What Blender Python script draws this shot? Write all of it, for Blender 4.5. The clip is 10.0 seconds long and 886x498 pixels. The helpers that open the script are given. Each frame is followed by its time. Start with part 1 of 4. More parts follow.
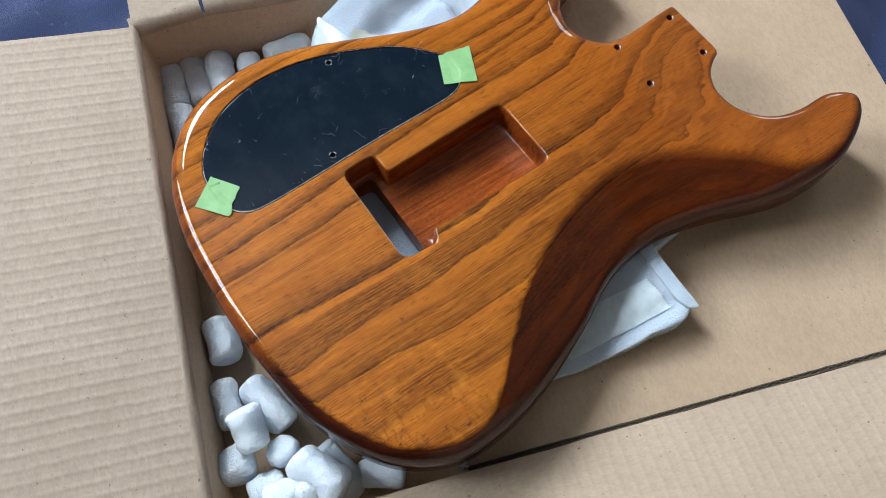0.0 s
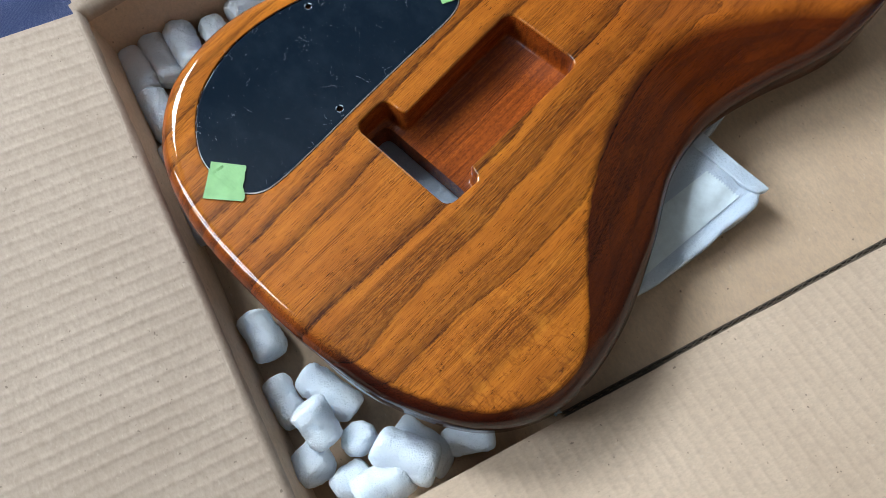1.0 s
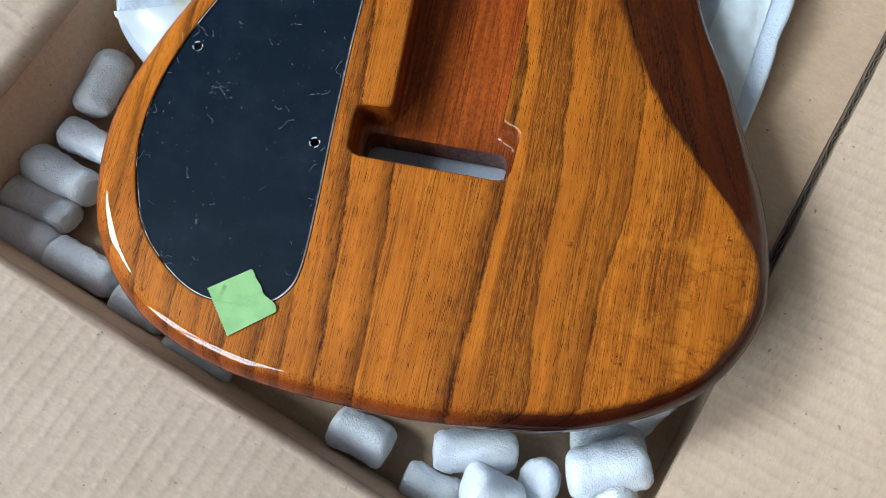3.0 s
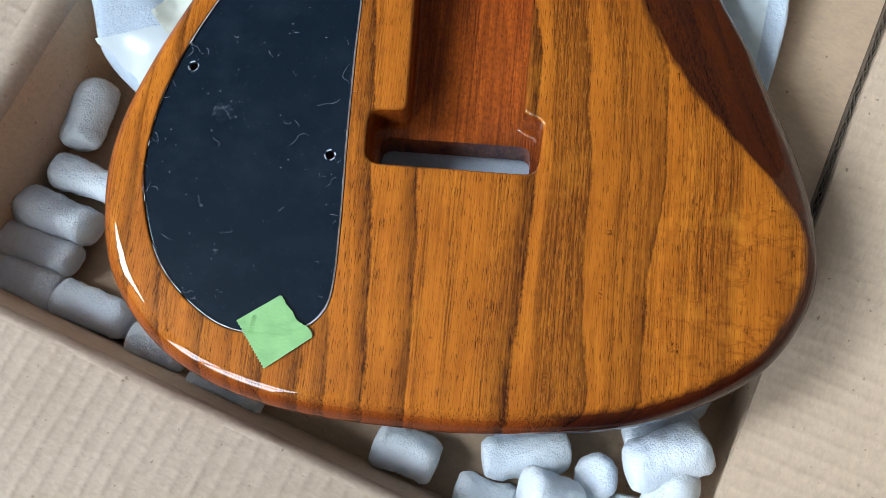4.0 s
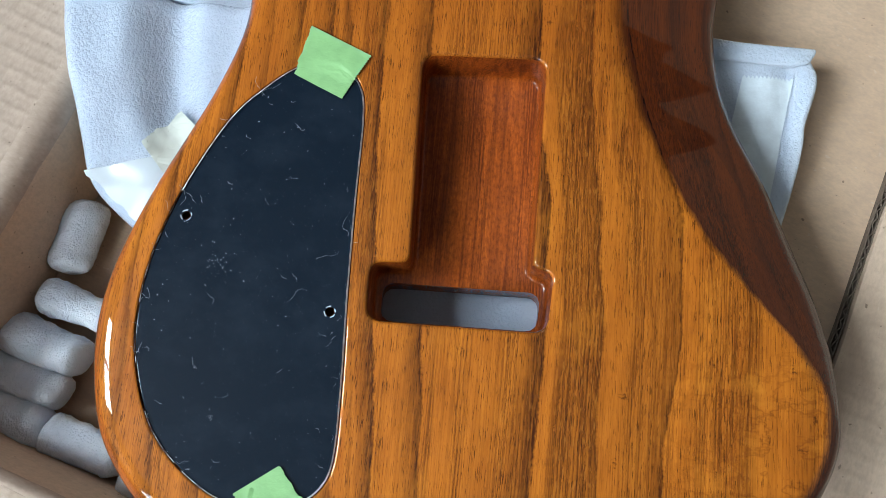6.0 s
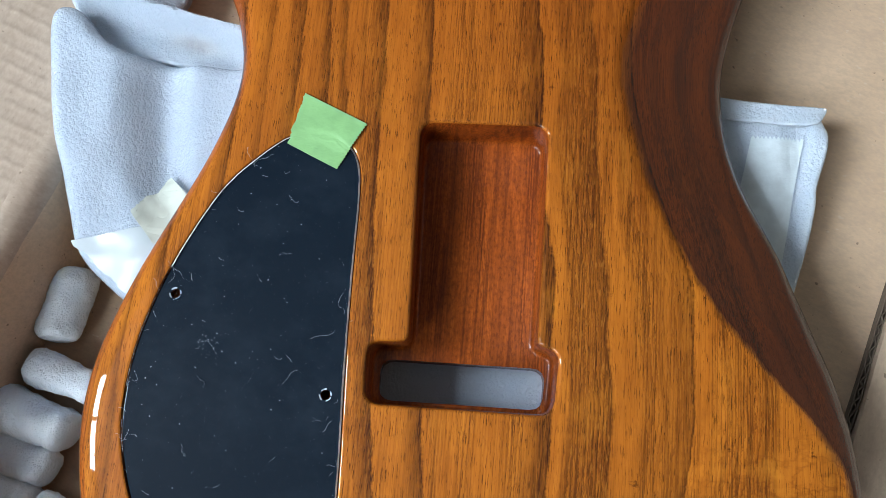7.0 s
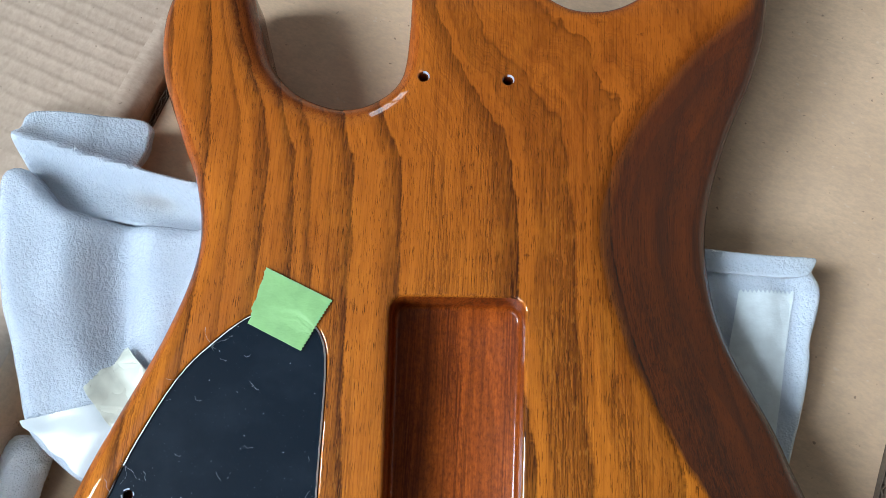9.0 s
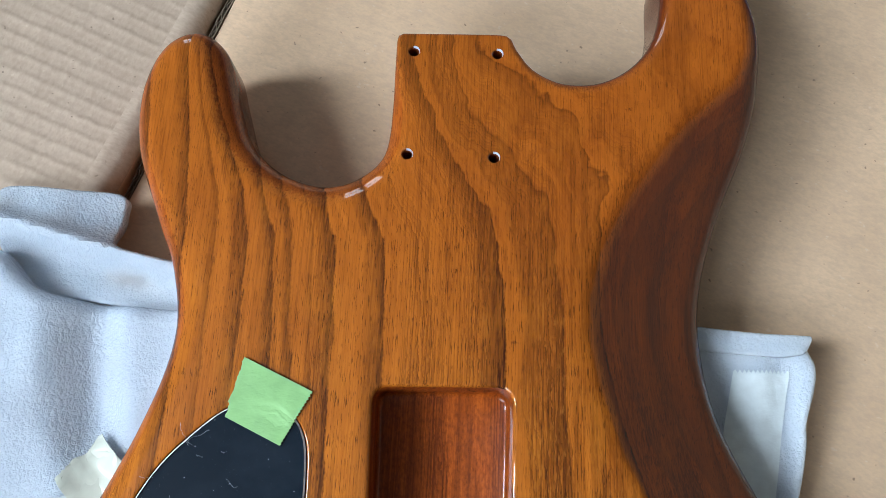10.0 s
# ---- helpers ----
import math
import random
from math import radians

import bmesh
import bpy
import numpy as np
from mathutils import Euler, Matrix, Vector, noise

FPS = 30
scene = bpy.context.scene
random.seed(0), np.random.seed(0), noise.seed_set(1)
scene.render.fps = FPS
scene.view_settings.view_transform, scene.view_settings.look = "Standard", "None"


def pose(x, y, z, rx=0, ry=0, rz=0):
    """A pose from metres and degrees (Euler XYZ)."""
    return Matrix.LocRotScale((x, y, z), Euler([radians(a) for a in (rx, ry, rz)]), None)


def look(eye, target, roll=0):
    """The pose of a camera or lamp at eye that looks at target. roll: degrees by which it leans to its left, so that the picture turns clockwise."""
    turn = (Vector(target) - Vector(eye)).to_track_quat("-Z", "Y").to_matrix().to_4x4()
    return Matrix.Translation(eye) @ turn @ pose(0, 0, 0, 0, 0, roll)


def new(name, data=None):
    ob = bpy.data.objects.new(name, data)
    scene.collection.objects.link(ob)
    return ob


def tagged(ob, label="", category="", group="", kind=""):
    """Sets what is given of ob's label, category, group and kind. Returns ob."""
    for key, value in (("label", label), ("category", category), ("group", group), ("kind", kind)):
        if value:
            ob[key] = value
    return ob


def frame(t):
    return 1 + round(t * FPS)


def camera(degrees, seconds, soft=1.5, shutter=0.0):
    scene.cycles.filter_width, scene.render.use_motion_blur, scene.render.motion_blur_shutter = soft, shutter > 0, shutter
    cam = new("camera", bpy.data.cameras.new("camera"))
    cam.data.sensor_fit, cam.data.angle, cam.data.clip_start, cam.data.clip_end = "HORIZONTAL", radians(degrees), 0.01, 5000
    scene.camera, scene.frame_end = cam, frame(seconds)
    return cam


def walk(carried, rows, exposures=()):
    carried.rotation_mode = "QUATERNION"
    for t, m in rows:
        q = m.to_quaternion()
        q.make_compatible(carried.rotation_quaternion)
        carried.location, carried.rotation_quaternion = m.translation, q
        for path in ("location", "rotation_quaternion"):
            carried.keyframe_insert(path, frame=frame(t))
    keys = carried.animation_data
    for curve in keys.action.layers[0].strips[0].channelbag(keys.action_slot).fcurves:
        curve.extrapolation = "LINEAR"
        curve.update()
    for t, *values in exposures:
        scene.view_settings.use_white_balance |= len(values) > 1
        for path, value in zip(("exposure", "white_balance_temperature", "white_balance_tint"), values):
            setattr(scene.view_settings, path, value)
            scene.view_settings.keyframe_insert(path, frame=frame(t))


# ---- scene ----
cam = camera(59.5, 10.0, soft=0.5)
PATH = [
    (0, (0.21, -0.343, 0.463), (-0.439, 0.129, -1.37), 2.6),
    (0.5, (0.188, -0.352, 0.436), (-0.381, 0.082, -1.431), -1.3),
    (1, (0.162, -0.36, 0.419), (-0.324, 0.052, -1.477), -5.6),
    (1.5, (0.127, -0.368, 0.398), (-0.273, 0.061, -1.514), -7.6),
    (2, (0.094, -0.37, 0.373), (-0.218, 0.085, -1.549), -7.9),
    (2.5, (0.065, -0.363, 0.355), (-0.157, 0.076, -1.583), -8.4),
    (4, (0.018, -0.353, 0.328), (-0.086, 0.048, -1.629), -8.7),
    (4.5, (0.008, -0.339, 0.329), (-0.071, 0.055, -1.631), -6.2),
    (5, (0.008, -0.321, 0.331), (-0.069, 0.077, -1.628), -5.7),
    (5.5, (0.008, -0.301, 0.33), (-0.079, 0.097, -1.628), -6.8),
    (7, (0.005, -0.257, 0.319), (-0.097, 0.192, -1.627), -8.0),
    (7.5, (0.006, -0.241, 0.316), (-0.099, 0.228, -1.625), -8.0),
    (8, (0.006, -0.224, 0.314), (-0.094, 0.269, -1.622), -7.3),
    (8.5, (0.006, -0.207, 0.313), (-0.084, 0.304, -1.618), -6.3),
    (9, (0.008, -0.193, 0.314), (-0.075, 0.344, -1.611), -5.6),
    (9.5, (0.01, -0.177, 0.313), (-0.066, 0.383, -1.605), -4.8),
    (10, (0.01, -0.162, 0.312), (-0.058, 0.414, -1.602), -4.0),
]
walk(cam, [(t, look(eye, target, roll)) for t, eye, target, roll in PATH])

# ---- light ----
# The body of the instrument lies with its back in the plane z = 0; x runs across it, y towards the neck.
world = bpy.data.worlds.new("sky")
scene.world = world
world.use_nodes = True
wn = world.node_tree.nodes
sky = wn.new("ShaderNodeTexSky")
sky.sky_type = 'NISHITA'
sky.sun_disc = False
sky.sun_elevation, sky.sun_rotation = radians(48), radians(112)
world.node_tree.links.new(sky.outputs[0], wn["Background"].inputs[0])
wn["Background"].inputs[1].default_value = 0.08


def window_lamp(eye, turn, w, h, power):
    """The daylight that comes in through one pane of a window."""
    lamp = bpy.data.lights.new("window_lamp", "AREA")
    lamp.shape, lamp.size, lamp.size_y, lamp.energy = "RECTANGLE", w, h, power
    lamp.color = (0.83, 0.94, 1.06)
    new("window_lamp", lamp).matrix_world = pose(*eye, 90, 0, turn)


# walls and windows of the room: centre along the wall, centre height, half width, half height
WEST_X, SOUTH_Y, NORTH_Y, EAST_X = -1.90, -1.45, 1.75, 2.30
WEST, SOUTH, NORTH = (-0.37, 1.83, 0.31, 0.63), (-1.18, 1.36, 0.60, 0.62), (-1.02, 0.95, 0.28, 0.52)
window_lamp((WEST_X - 0.09, WEST[0], WEST[1]), -90, 2 * WEST[2], 2 * WEST[3], 154)
window_lamp((SOUTH[0], SOUTH_Y - 0.09, SOUTH[1]), 0, 2 * SOUTH[2], 2 * SOUTH[3], 90)
window_lamp((NORTH[0], NORTH_Y + 0.09, NORTH[1]), 180, 2 * NORTH[2], 2 * NORTH[3], 13)


# ---- materials ----
class Nodes:
    def __init__(self, name):
        self.mat = bpy.data.materials.new(name)
        self.mat.use_nodes = True
        self.tree = self.mat.node_tree
        self.bsdf = self.tree.nodes["Principled BSDF"]

    def n(self, kind, **inputs):
        node = self.tree.nodes.new("ShaderNode" + kind)
        for key, value in inputs.items():
            self.put(node.inputs[key.replace("_", " ")], value)
        return node

    def put(self, socket, value):
        if isinstance(value, bpy.types.NodeSocket):
            self.tree.links.new(value, socket)
        else:
            socket.default_value = value

    def m(self, op, a, b=0.0, c=0.0, clamp=False):
        node = self.tree.nodes.new("ShaderNodeMath")
        node.operation, node.use_clamp = op, clamp
        for s, v in zip(node.inputs, (a, b, c)):
            self.put(s, v)
        return node.outputs[0]

    def coords(self):
        return self.n("TexCoord").outputs["Object"]

    def xyz(self, vec):
        return self.n("SeparateXYZ", Vector=vec).outputs

    def vec(self, x, y, z):
        return self.n("CombineXYZ", X=x, Y=y, Z=z).outputs[0]

    def noise(self, vec, scale, detail=3.0, rough=0.55):
        return self.n("TexNoise", Vector=vec, Scale=scale, Detail=detail, Roughness=rough).outputs[0]

    def stretch(self, vec, s):
        node = self.n("Mapping", Vector=vec)
        node.inputs["Scale"].default_value = s
        return node.outputs[0]

    def span(self, v, a, b, c=0.0, d=1.0):
        node = self.n("MapRange")
        node.clamp = True
        for s, x in zip(node.inputs[:5], (v, a, b, c, d)):
            self.put(s, x)
        return node.outputs[0]

    def ramp(self, v, stops, mode="LINEAR"):
        node = self.n("ValToRGB", Fac=v)
        cr = node.color_ramp
        cr.interpolation = mode
        for i, (p, col) in enumerate(stops):
            e = cr.elements[i] if i < 2 else cr.elements.new(p)
            e.position, e.color = p, (*col, 1)
        return node.outputs[0]

    def mix(self, fac, a, b, how="MIX"):
        node = self.tree.nodes.new("ShaderNodeMix")
        node.data_type, node.blend_type = "RGBA", how
        for s, v in ((node.inputs[0], fac), (node.inputs[6], a), (node.inputs[7], b)):
            self.put(s, (*v, 1) if isinstance(v, tuple) and len(v) == 3 else v)
        return node.outputs[2]

    def bump(self, height, dist, strength=1.0):
        node = self.n("Bump", Height=height, Distance=dist, Strength=strength)
        self.put(self.bsdf.inputs["Normal"], node.outputs[0])
        return node.outputs[0]

    def set(self, **kw):
        for key, value in kw.items():
            wide = isinstance(value, tuple) and key == "Base_Color"
            self.put(self.bsdf.inputs[key.replace("_", " ")], (*value, 1) if wide else value)
        return self.mat


LIGHT_WOOD, DARK_WOOD = (0.575, 0.178, 0.016), (0.060, 0.0145, 0.0025)
# The run of the year rings: across, each ring's name is its own x (mm) at the slot; down, where the rings lie (mm) at one distance y along the body.
RINGS = (-128, -106, -80, -65, -54, -37, -16, 38, 62, 94, 126, 150)
RUN = {
    -340: (-116, -98, -71, -55, -44, -28, -9, 32, 66, 87, 126, 148),
    -290: (-124, -103, -77, -61, -50, -32, -12, 36, 62, 88, 123, 150),
    -245: RINGS,
    -190: (-130, -108, -82, -67, -57, -42, -20, 35, 57, 92, 124, 148),
    -135: (-131, -110, -84, -69, -60, -44, -23, 27, 52, 77, 118, 144),
    -95: (-132, -111, -84, -71, -63, -45, -23, 26, 50, 71, 115, 142),
    -65: (-132, -112, -85, -74, -67, -48, -26, 23, 47, 67, 113, 141),
}
RUN_NECK = {
    -45: (-133, -113, -89, -81, -73, -54, -36, 13, 43, 66, 112, 140),
    -22: (-136, -116, -98, -88, -81, -62, -43, 0, 30, 63, 112, 140),
    0: (-138, -119, -107, -98, -92, -75, -50, -11, 5, 44, 110, 140),
    25: (-140, -122, -113, -106, -102, -90, -60, -19, -2, 10, 100, 140),
}


def wood(name, tone=1.0, red=0.0, cavity=False, coat=1.0, dull=0.02):
    """Lacquered wood: rings along y that swerve beside the neck and follow the depth of the cut."""
    k = Nodes(name)
    co = k.coords()
    x, y, z = k.xyz(co)
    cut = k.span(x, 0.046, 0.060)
    slow = k.noise(k.stretch(co, (5.0, 2.2, 5.0)), 2.0, 2.0)
    fine = k.noise(k.stretch(co, (60.0, 9.0, 60.0)), 3.0, 4.0)
    jag = k.noise(k.stretch(co, (40.0, 260.0, 40.0)), 2.0, 2.0)
    wavy = k.noise(k.stretch(co, (46.0, 34.0, 46.0)), 1.0, 3.0)
    near_neck = k.span(y, -0.085, -0.02)
    u = k.m("ADD", x, k.m("MULTIPLY", k.m("MULTIPLY", k.m("SUBTRACT", wavy, 0.5), near_neck), k.m("MULTIPLY", k.span(x, -0.03, 0.02), 0.034)))
    u = k.m("ADD", u, k.m("MULTIPLY", k.m("SUBTRACT", slow, 0.5), 0.006))
    u = k.m("ADD", u, k.m("MULTIPLY", z, -0.6 if cavity else k.m("MULTIPLY", cut, -2.1)))
    u = k.m("DIVIDE", k.m("ADD", u, 0.180), 0.380)
    g, last = None, None
    for at, row in sorted({**RUN, **RUN_NECK}.items()):
        here = k.xyz(k.ramp(u, [(0.0, (0.0,) * 3)] + [((px + 180) / 380, ((ring_x + 180) / 380,) * 3) for px, ring_x in zip(row, RINGS)] + [(1.0, (1.0,) * 3)]))[0]
        g = here if g is None else k.m("ADD", g, k.m("MULTIPLY", k.span(y, last / 1000, at / 1000), k.m("SUBTRACT", here, g)))
        last = at
    g = k.m("SUBTRACT", k.m("MULTIPLY", g, 0.380), 0.180)
    g = k.m("ADD", g, k.m("MULTIPLY", k.m("SUBTRACT", fine, 0.5), 0.0060))
    g = k.m("ADD", g, k.m("MULTIPLY", k.m("SUBTRACT", jag, 0.5), 0.0014))
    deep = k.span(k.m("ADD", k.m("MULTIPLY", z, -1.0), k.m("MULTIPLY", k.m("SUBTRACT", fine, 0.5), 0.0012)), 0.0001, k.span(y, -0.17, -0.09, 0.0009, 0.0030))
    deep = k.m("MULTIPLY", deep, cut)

    def profile(stops):
        """Darkness over a stretch of rings: it rises slowly to each ring's late wood and falls off at once."""
        lo, hi = stops[0][0], stops[-1][0]
        return k.xyz(k.ramp(k.span(g, lo / 1000, hi / 1000), [((mm - lo) / (hi - lo), (d,) * 3) for mm, d in stops]))[0]

    def rise(rows, lo, hi, ends):
        stops = [(lo, ends[0])]
        for mm, dark, wide, rest in rows:
            stops += [(mm - wide, rest), (mm - 0.42 * wide, 0.55 * dark + 0.2 * rest), (mm, dark), (mm + 0.9, 0.05)]
        return profile(stops + [(hi, ends[1])])

    west = rise(((-141, 0.7, 5, 0.1), (-128, 0.85, 6, 0.08), (-106, 0.85, 9, 0.06), (-93, 0.5, 5, 0.15), (-80, 0.85, 8, 0.08), (-65, 0.85, 7, 0.12), (-54, 0.75, 6, 0.15)), -170, -47, (0.3, 0.08))
    mid = rise(((-45.5, 0.5, 1.2, 0.1), (-37, 0.95, 7, 0.10), (-16, 0.90, 10, 0.06), (38, 1.0, 13, 0.10)), -47, 44, (0.08, 0.10))
    east = profile([(44, 0.10), (46.5, 0.42), (52, 0.34), (58, 0.52), (61.5, 0.72), (62.5, 0.12), (70, 0.10), (74.5, 0.30), (79, 0.26), (85, 0.34), (92.5, 0.50), (94, 0.95), (95, 0.02), (106, 0.03), (118, 0.10), (124, 0.42),
                    (126.5, 0.36), (130, 0.08), (142, 0.10), (149, 0.55), (151, 0.12), (176, 0.4)])
    dark = k.m("ADD", k.m("ADD", k.m("MULTIPLY", west, k.span(g, -0.0470, -0.0471)), k.m("MULTIPLY", east, k.span(g, 0.0440, 0.0441))),
               k.m("MULTIPLY", mid, k.m("MULTIPLY", k.span(g, -0.0471, -0.0470), k.span(g, 0.0441, 0.0440))))
    ragged = k.noise(k.stretch(co, (900.0, 60.0, 900.0)), 1.0, 3.0, 0.6)
    dark = k.m("MULTIPLY", dark, k.span(ragged, 0.28, 0.62, 0.50, 1.12), clamp=True)
    dark = k.m("MULTIPLY", dark, k.span(k.m("MULTIPLY", near_neck, k.span(x, -0.05, 0.0)), 0.0, 1.0, 1.0, 0.66))
    if cavity:
        dark = k.m("MULTIPLY", dark, 0.30)
    col = k.mix(dark, LIGHT_WOOD, DARK_WOOD)
    # belts of dense fine lines
    belt = k.noise(k.stretch(k.vec(g, y, z), (55.0, 3.0, 20.0)), 1.0, 2.0)
    belt = k.span(belt, 0.48, 0.62)
    brown = k.m("MULTIPLY", k.span(g, 0.0445, 0.0470), k.span(g, 0.0625, 0.0610))
    brown = k.m("MAXIMUM", brown, k.m("MULTIPLY", k.m("MULTIPLY", k.span(g, 0.0720, 0.0745), k.span(g, 0.0935, 0.0900)), 0.5))
    low = k.span(y, -0.10, -0.22)
    belt = k.m("MULTIPLY", belt, k.span(y, -0.05, -0.16, 0.45, 1.0))
    belt = k.m("MAXIMUM", belt, k.m("MULTIPLY", brown, k.m("ADD", 0.35, k.m("MULTIPLY", low, 0.65))))
    for scale, amount in ((61.0, 0.40), (190.0, 0.62)):
        lines = k.n("TexWave", Vector=k.vec(g, 0.0, 0.0), Scale=scale, Distortion=2.6, Detail=2.0)
        lines.bands_direction, lines.wave_profile = "X", "SAW"
        line = k.m("POWER", lines.outputs[0], 3.0)
        col = k.mix(k.m("MULTIPLY", k.m("MULTIPLY", line, amount), k.m("ADD", k.m("MULTIPLY", belt, 0.90), 0.10)), col, (0.075, 0.018, 0.003), "MIX")
    streak = k.noise(k.stretch(co, (1500.0, 9.0, 1500.0)), 1.0, 2.0)
    col = k.mix(k.m("MULTIPLY", k.span(streak, 0.50, 0.58), k.m("ADD", k.m("MULTIPLY", belt, 0.42), 0.20)), col, (0.105, 0.027, 0.004))
    # pale figure and stains
    blotch = k.noise(k.stretch(co, (34.0, 15.0, 34.0)), 1.6, 5.0, 0.62)
    col = k.mix(k.span(blotch, 0.42, 0.72, 0.0, 0.55), col, k.mix(1.0, col, (0.60, 0.50, 0.50), "MULTIPLY"))
    glow = k.noise(k.stretch(co, (60.0, 26.0, 60.0)), 1.0, 4.0, 0.6)
    col = k.mix(k.span(glow, 0.54, 0.72, 0.0, 0.32), col, (0.62, 0.22, 0.020))
    sheen = k.noise(k.stretch(k.vec(g, y, z), (230.0, 16.0, 60.0)), 1.0, 4.0, 0.6)
    col = k.mix(k.span(sheen, 0.36, 0.66, 0.42, 0.0), col, k.mix(1.0, col, (0.52, 0.42, 0.40), "MULTIPLY"))
    # curled figure towards the foot
    curl = k.noise(k.stretch(co, (42.0, 70.0, 42.0)), 1.0, 4.0, 0.6)
    hem = k.m("MULTIPLY", k.span(x, 0.070, 0.125), k.span(y, -0.225, -0.27))
    vein = k.span(k.m("ABSOLUTE", k.m("SUBTRACT", curl, 0.52)), 0.030, 0.004)
    col = k.mix(k.m("MULTIPLY", k.m("MULTIPLY", vein, hem), 0.40), col, (0.150, 0.036, 0.005))
    col = k.mix(k.m("MULTIPLY", k.span(curl, 0.54, 0.70), k.m("MULTIPLY", hem, 0.35)), col, (0.66, 0.24, 0.024))
    fleck = k.noise(k.stretch(co, (1700.0, 170.0, 1700.0)), 1.0, 1.0)
    col = k.mix(k.m("MULTIPLY", k.m("MULTIPLY", k.span(fleck, 0.58, 0.66), k.m("ADD", belt, k.m("MULTIPLY", dark, 0.5))), 0.26), col, (0.52, 0.20, 0.03))
    heel = k.m("MULTIPLY", k.span(y, -0.19, -0.05), k.span(k.m("ADD", x, k.m("MULTIPLY", slow, 0.05)), -0.02, 0.075, 0.66, 1.0))
    col = k.mix(k.m("MULTIPLY", heel, 0.70), col, k.mix(1.0, col, (0.62, 0.45, 0.50), "MULTIPLY"))
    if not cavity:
        # the carved cut's shade, painted by depth as dark wood, strongest at the foot
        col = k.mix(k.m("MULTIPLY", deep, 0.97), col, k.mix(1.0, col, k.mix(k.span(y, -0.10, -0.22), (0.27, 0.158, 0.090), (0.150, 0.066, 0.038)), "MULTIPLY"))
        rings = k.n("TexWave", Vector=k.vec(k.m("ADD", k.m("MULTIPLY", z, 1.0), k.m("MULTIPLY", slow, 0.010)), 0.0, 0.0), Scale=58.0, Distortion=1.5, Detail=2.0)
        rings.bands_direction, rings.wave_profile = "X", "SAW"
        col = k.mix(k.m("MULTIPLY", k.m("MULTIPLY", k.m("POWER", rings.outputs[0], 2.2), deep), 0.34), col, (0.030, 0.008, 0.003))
    # pores: short dark dashes along the grain
    pore = k.noise(k.stretch(co, (2700.0, 125.0, 2700.0)), 1.0, 2.0, 0.55)
    band = k.noise(k.stretch(co, (70.0, 6.0, 70.0)), 1.4, 2.0)
    mask = k.m("MULTIPLY", k.span(pore, 0.600, 0.622), k.span(band, 0.34, 0.58, 0.35, 0.78))
    col = k.mix(k.m("MULTIPLY", mask, 0.25 if cavity else k.span(near_neck, 0.0, 1.0, 0.93, 0.62)), col, (0.020, 0.005, 0.001))
    if not cavity:
        smudge = k.noise(co, 520.0, 3.0, 0.65)
        for mx, my, a, b, amount in ((0.101, -0.3185, 0.0019, 0.0022, 1.0), (0.140, -0.2540, 0.0016, 0.0030, 0.9), (0.1445, -0.2860, 0.0028, 0.0012, 0.7), (0.0068, -0.1115, 0.0006, 0.0028, 0.9),
                                     (0.0055, -0.077, 0.0005, 0.0022, 0.8), (0.107, -0.256, 0.0010, 0.0014, 0.9), (0.030, -0.1065, 0.0030, 0.0010, 0.5), (0.071, -0.272, 0.0030, 0.0016, 0.8),
                                     (0.0690, -0.2985, 0.0010, 0.0030, 0.8), (-0.001, -0.3245, 0.0011, 0.0011, 0.8), (0.149, -0.274, 0.0012, 0.0036, 0.8), (0.078, 0.0, 0.0022, 0.0012, 0.7), (0.060, 0.006, 0.0028, 0.0009, 0.6)):
            ex = k.m("DIVIDE", k.m("SUBTRACT", k.m("ADD", x, k.m("MULTIPLY", k.m("SUBTRACT", blotch, 0.5), 0.006)), mx), a)
            ey = k.m("DIVIDE", k.m("SUBTRACT", y, my), b)
            spot = k.span(k.m("ADD", k.m("ADD", k.m("MULTIPLY", ex, ex), k.m("MULTIPLY", ey, ey)), k.m("MULTIPLY", k.m("SUBTRACT", smudge, 0.5), 7.0)), 0.6, -0.4, 0.0, amount * 0.85)
            col = k.mix(spot, col, (0.040, 0.010, 0.003))
    # faces turned towards the foot are darker and redder
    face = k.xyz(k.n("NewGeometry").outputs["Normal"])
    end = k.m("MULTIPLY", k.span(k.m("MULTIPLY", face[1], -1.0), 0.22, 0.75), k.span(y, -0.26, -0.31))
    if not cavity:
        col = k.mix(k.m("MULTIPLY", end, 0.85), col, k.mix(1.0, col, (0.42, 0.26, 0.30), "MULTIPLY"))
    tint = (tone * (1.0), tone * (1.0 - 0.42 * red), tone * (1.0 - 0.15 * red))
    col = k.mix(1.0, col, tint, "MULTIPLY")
    rip = k.noise(co, 45.0, 1.0)
    height = k.m("ADD", k.m("MULTIPLY", mask, -0.15), k.m("MULTIPLY", rip, 0.5))
    if cavity:
        grit = k.noise(co, 1500.0, 2.0)
        height = k.m("ADD", height, k.m("MULTIPLY", grit, 0.9))
        speck = k.noise(k.stretch(co, (900.0, 420.0, 900.0)), 1.0, 3.0, 0.7)
        col = k.mix(k.span(speck, 0.42, 0.68, 0.0, 0.60), col, (0.095, 0.018, 0.004))
        vertical = k.noise(k.stretch(co, (330.0, 7.0, 60.0)), 1.0, 4.0, 0.6)
        col = k.mix(k.span(vertical, 0.46, 0.66, 0.0, 0.62), col, (0.060, 0.010, 0.004))
        dim = k.noise(k.stretch(co, (26.0, 18.0, 26.0)), 1.0, 3.0)
        col = k.mix(k.span(dim, 0.45, 0.75, 0.0, 0.45), col, (0.055, 0.010, 0.004))
    k.bump(height, 0.00035, 0.35)
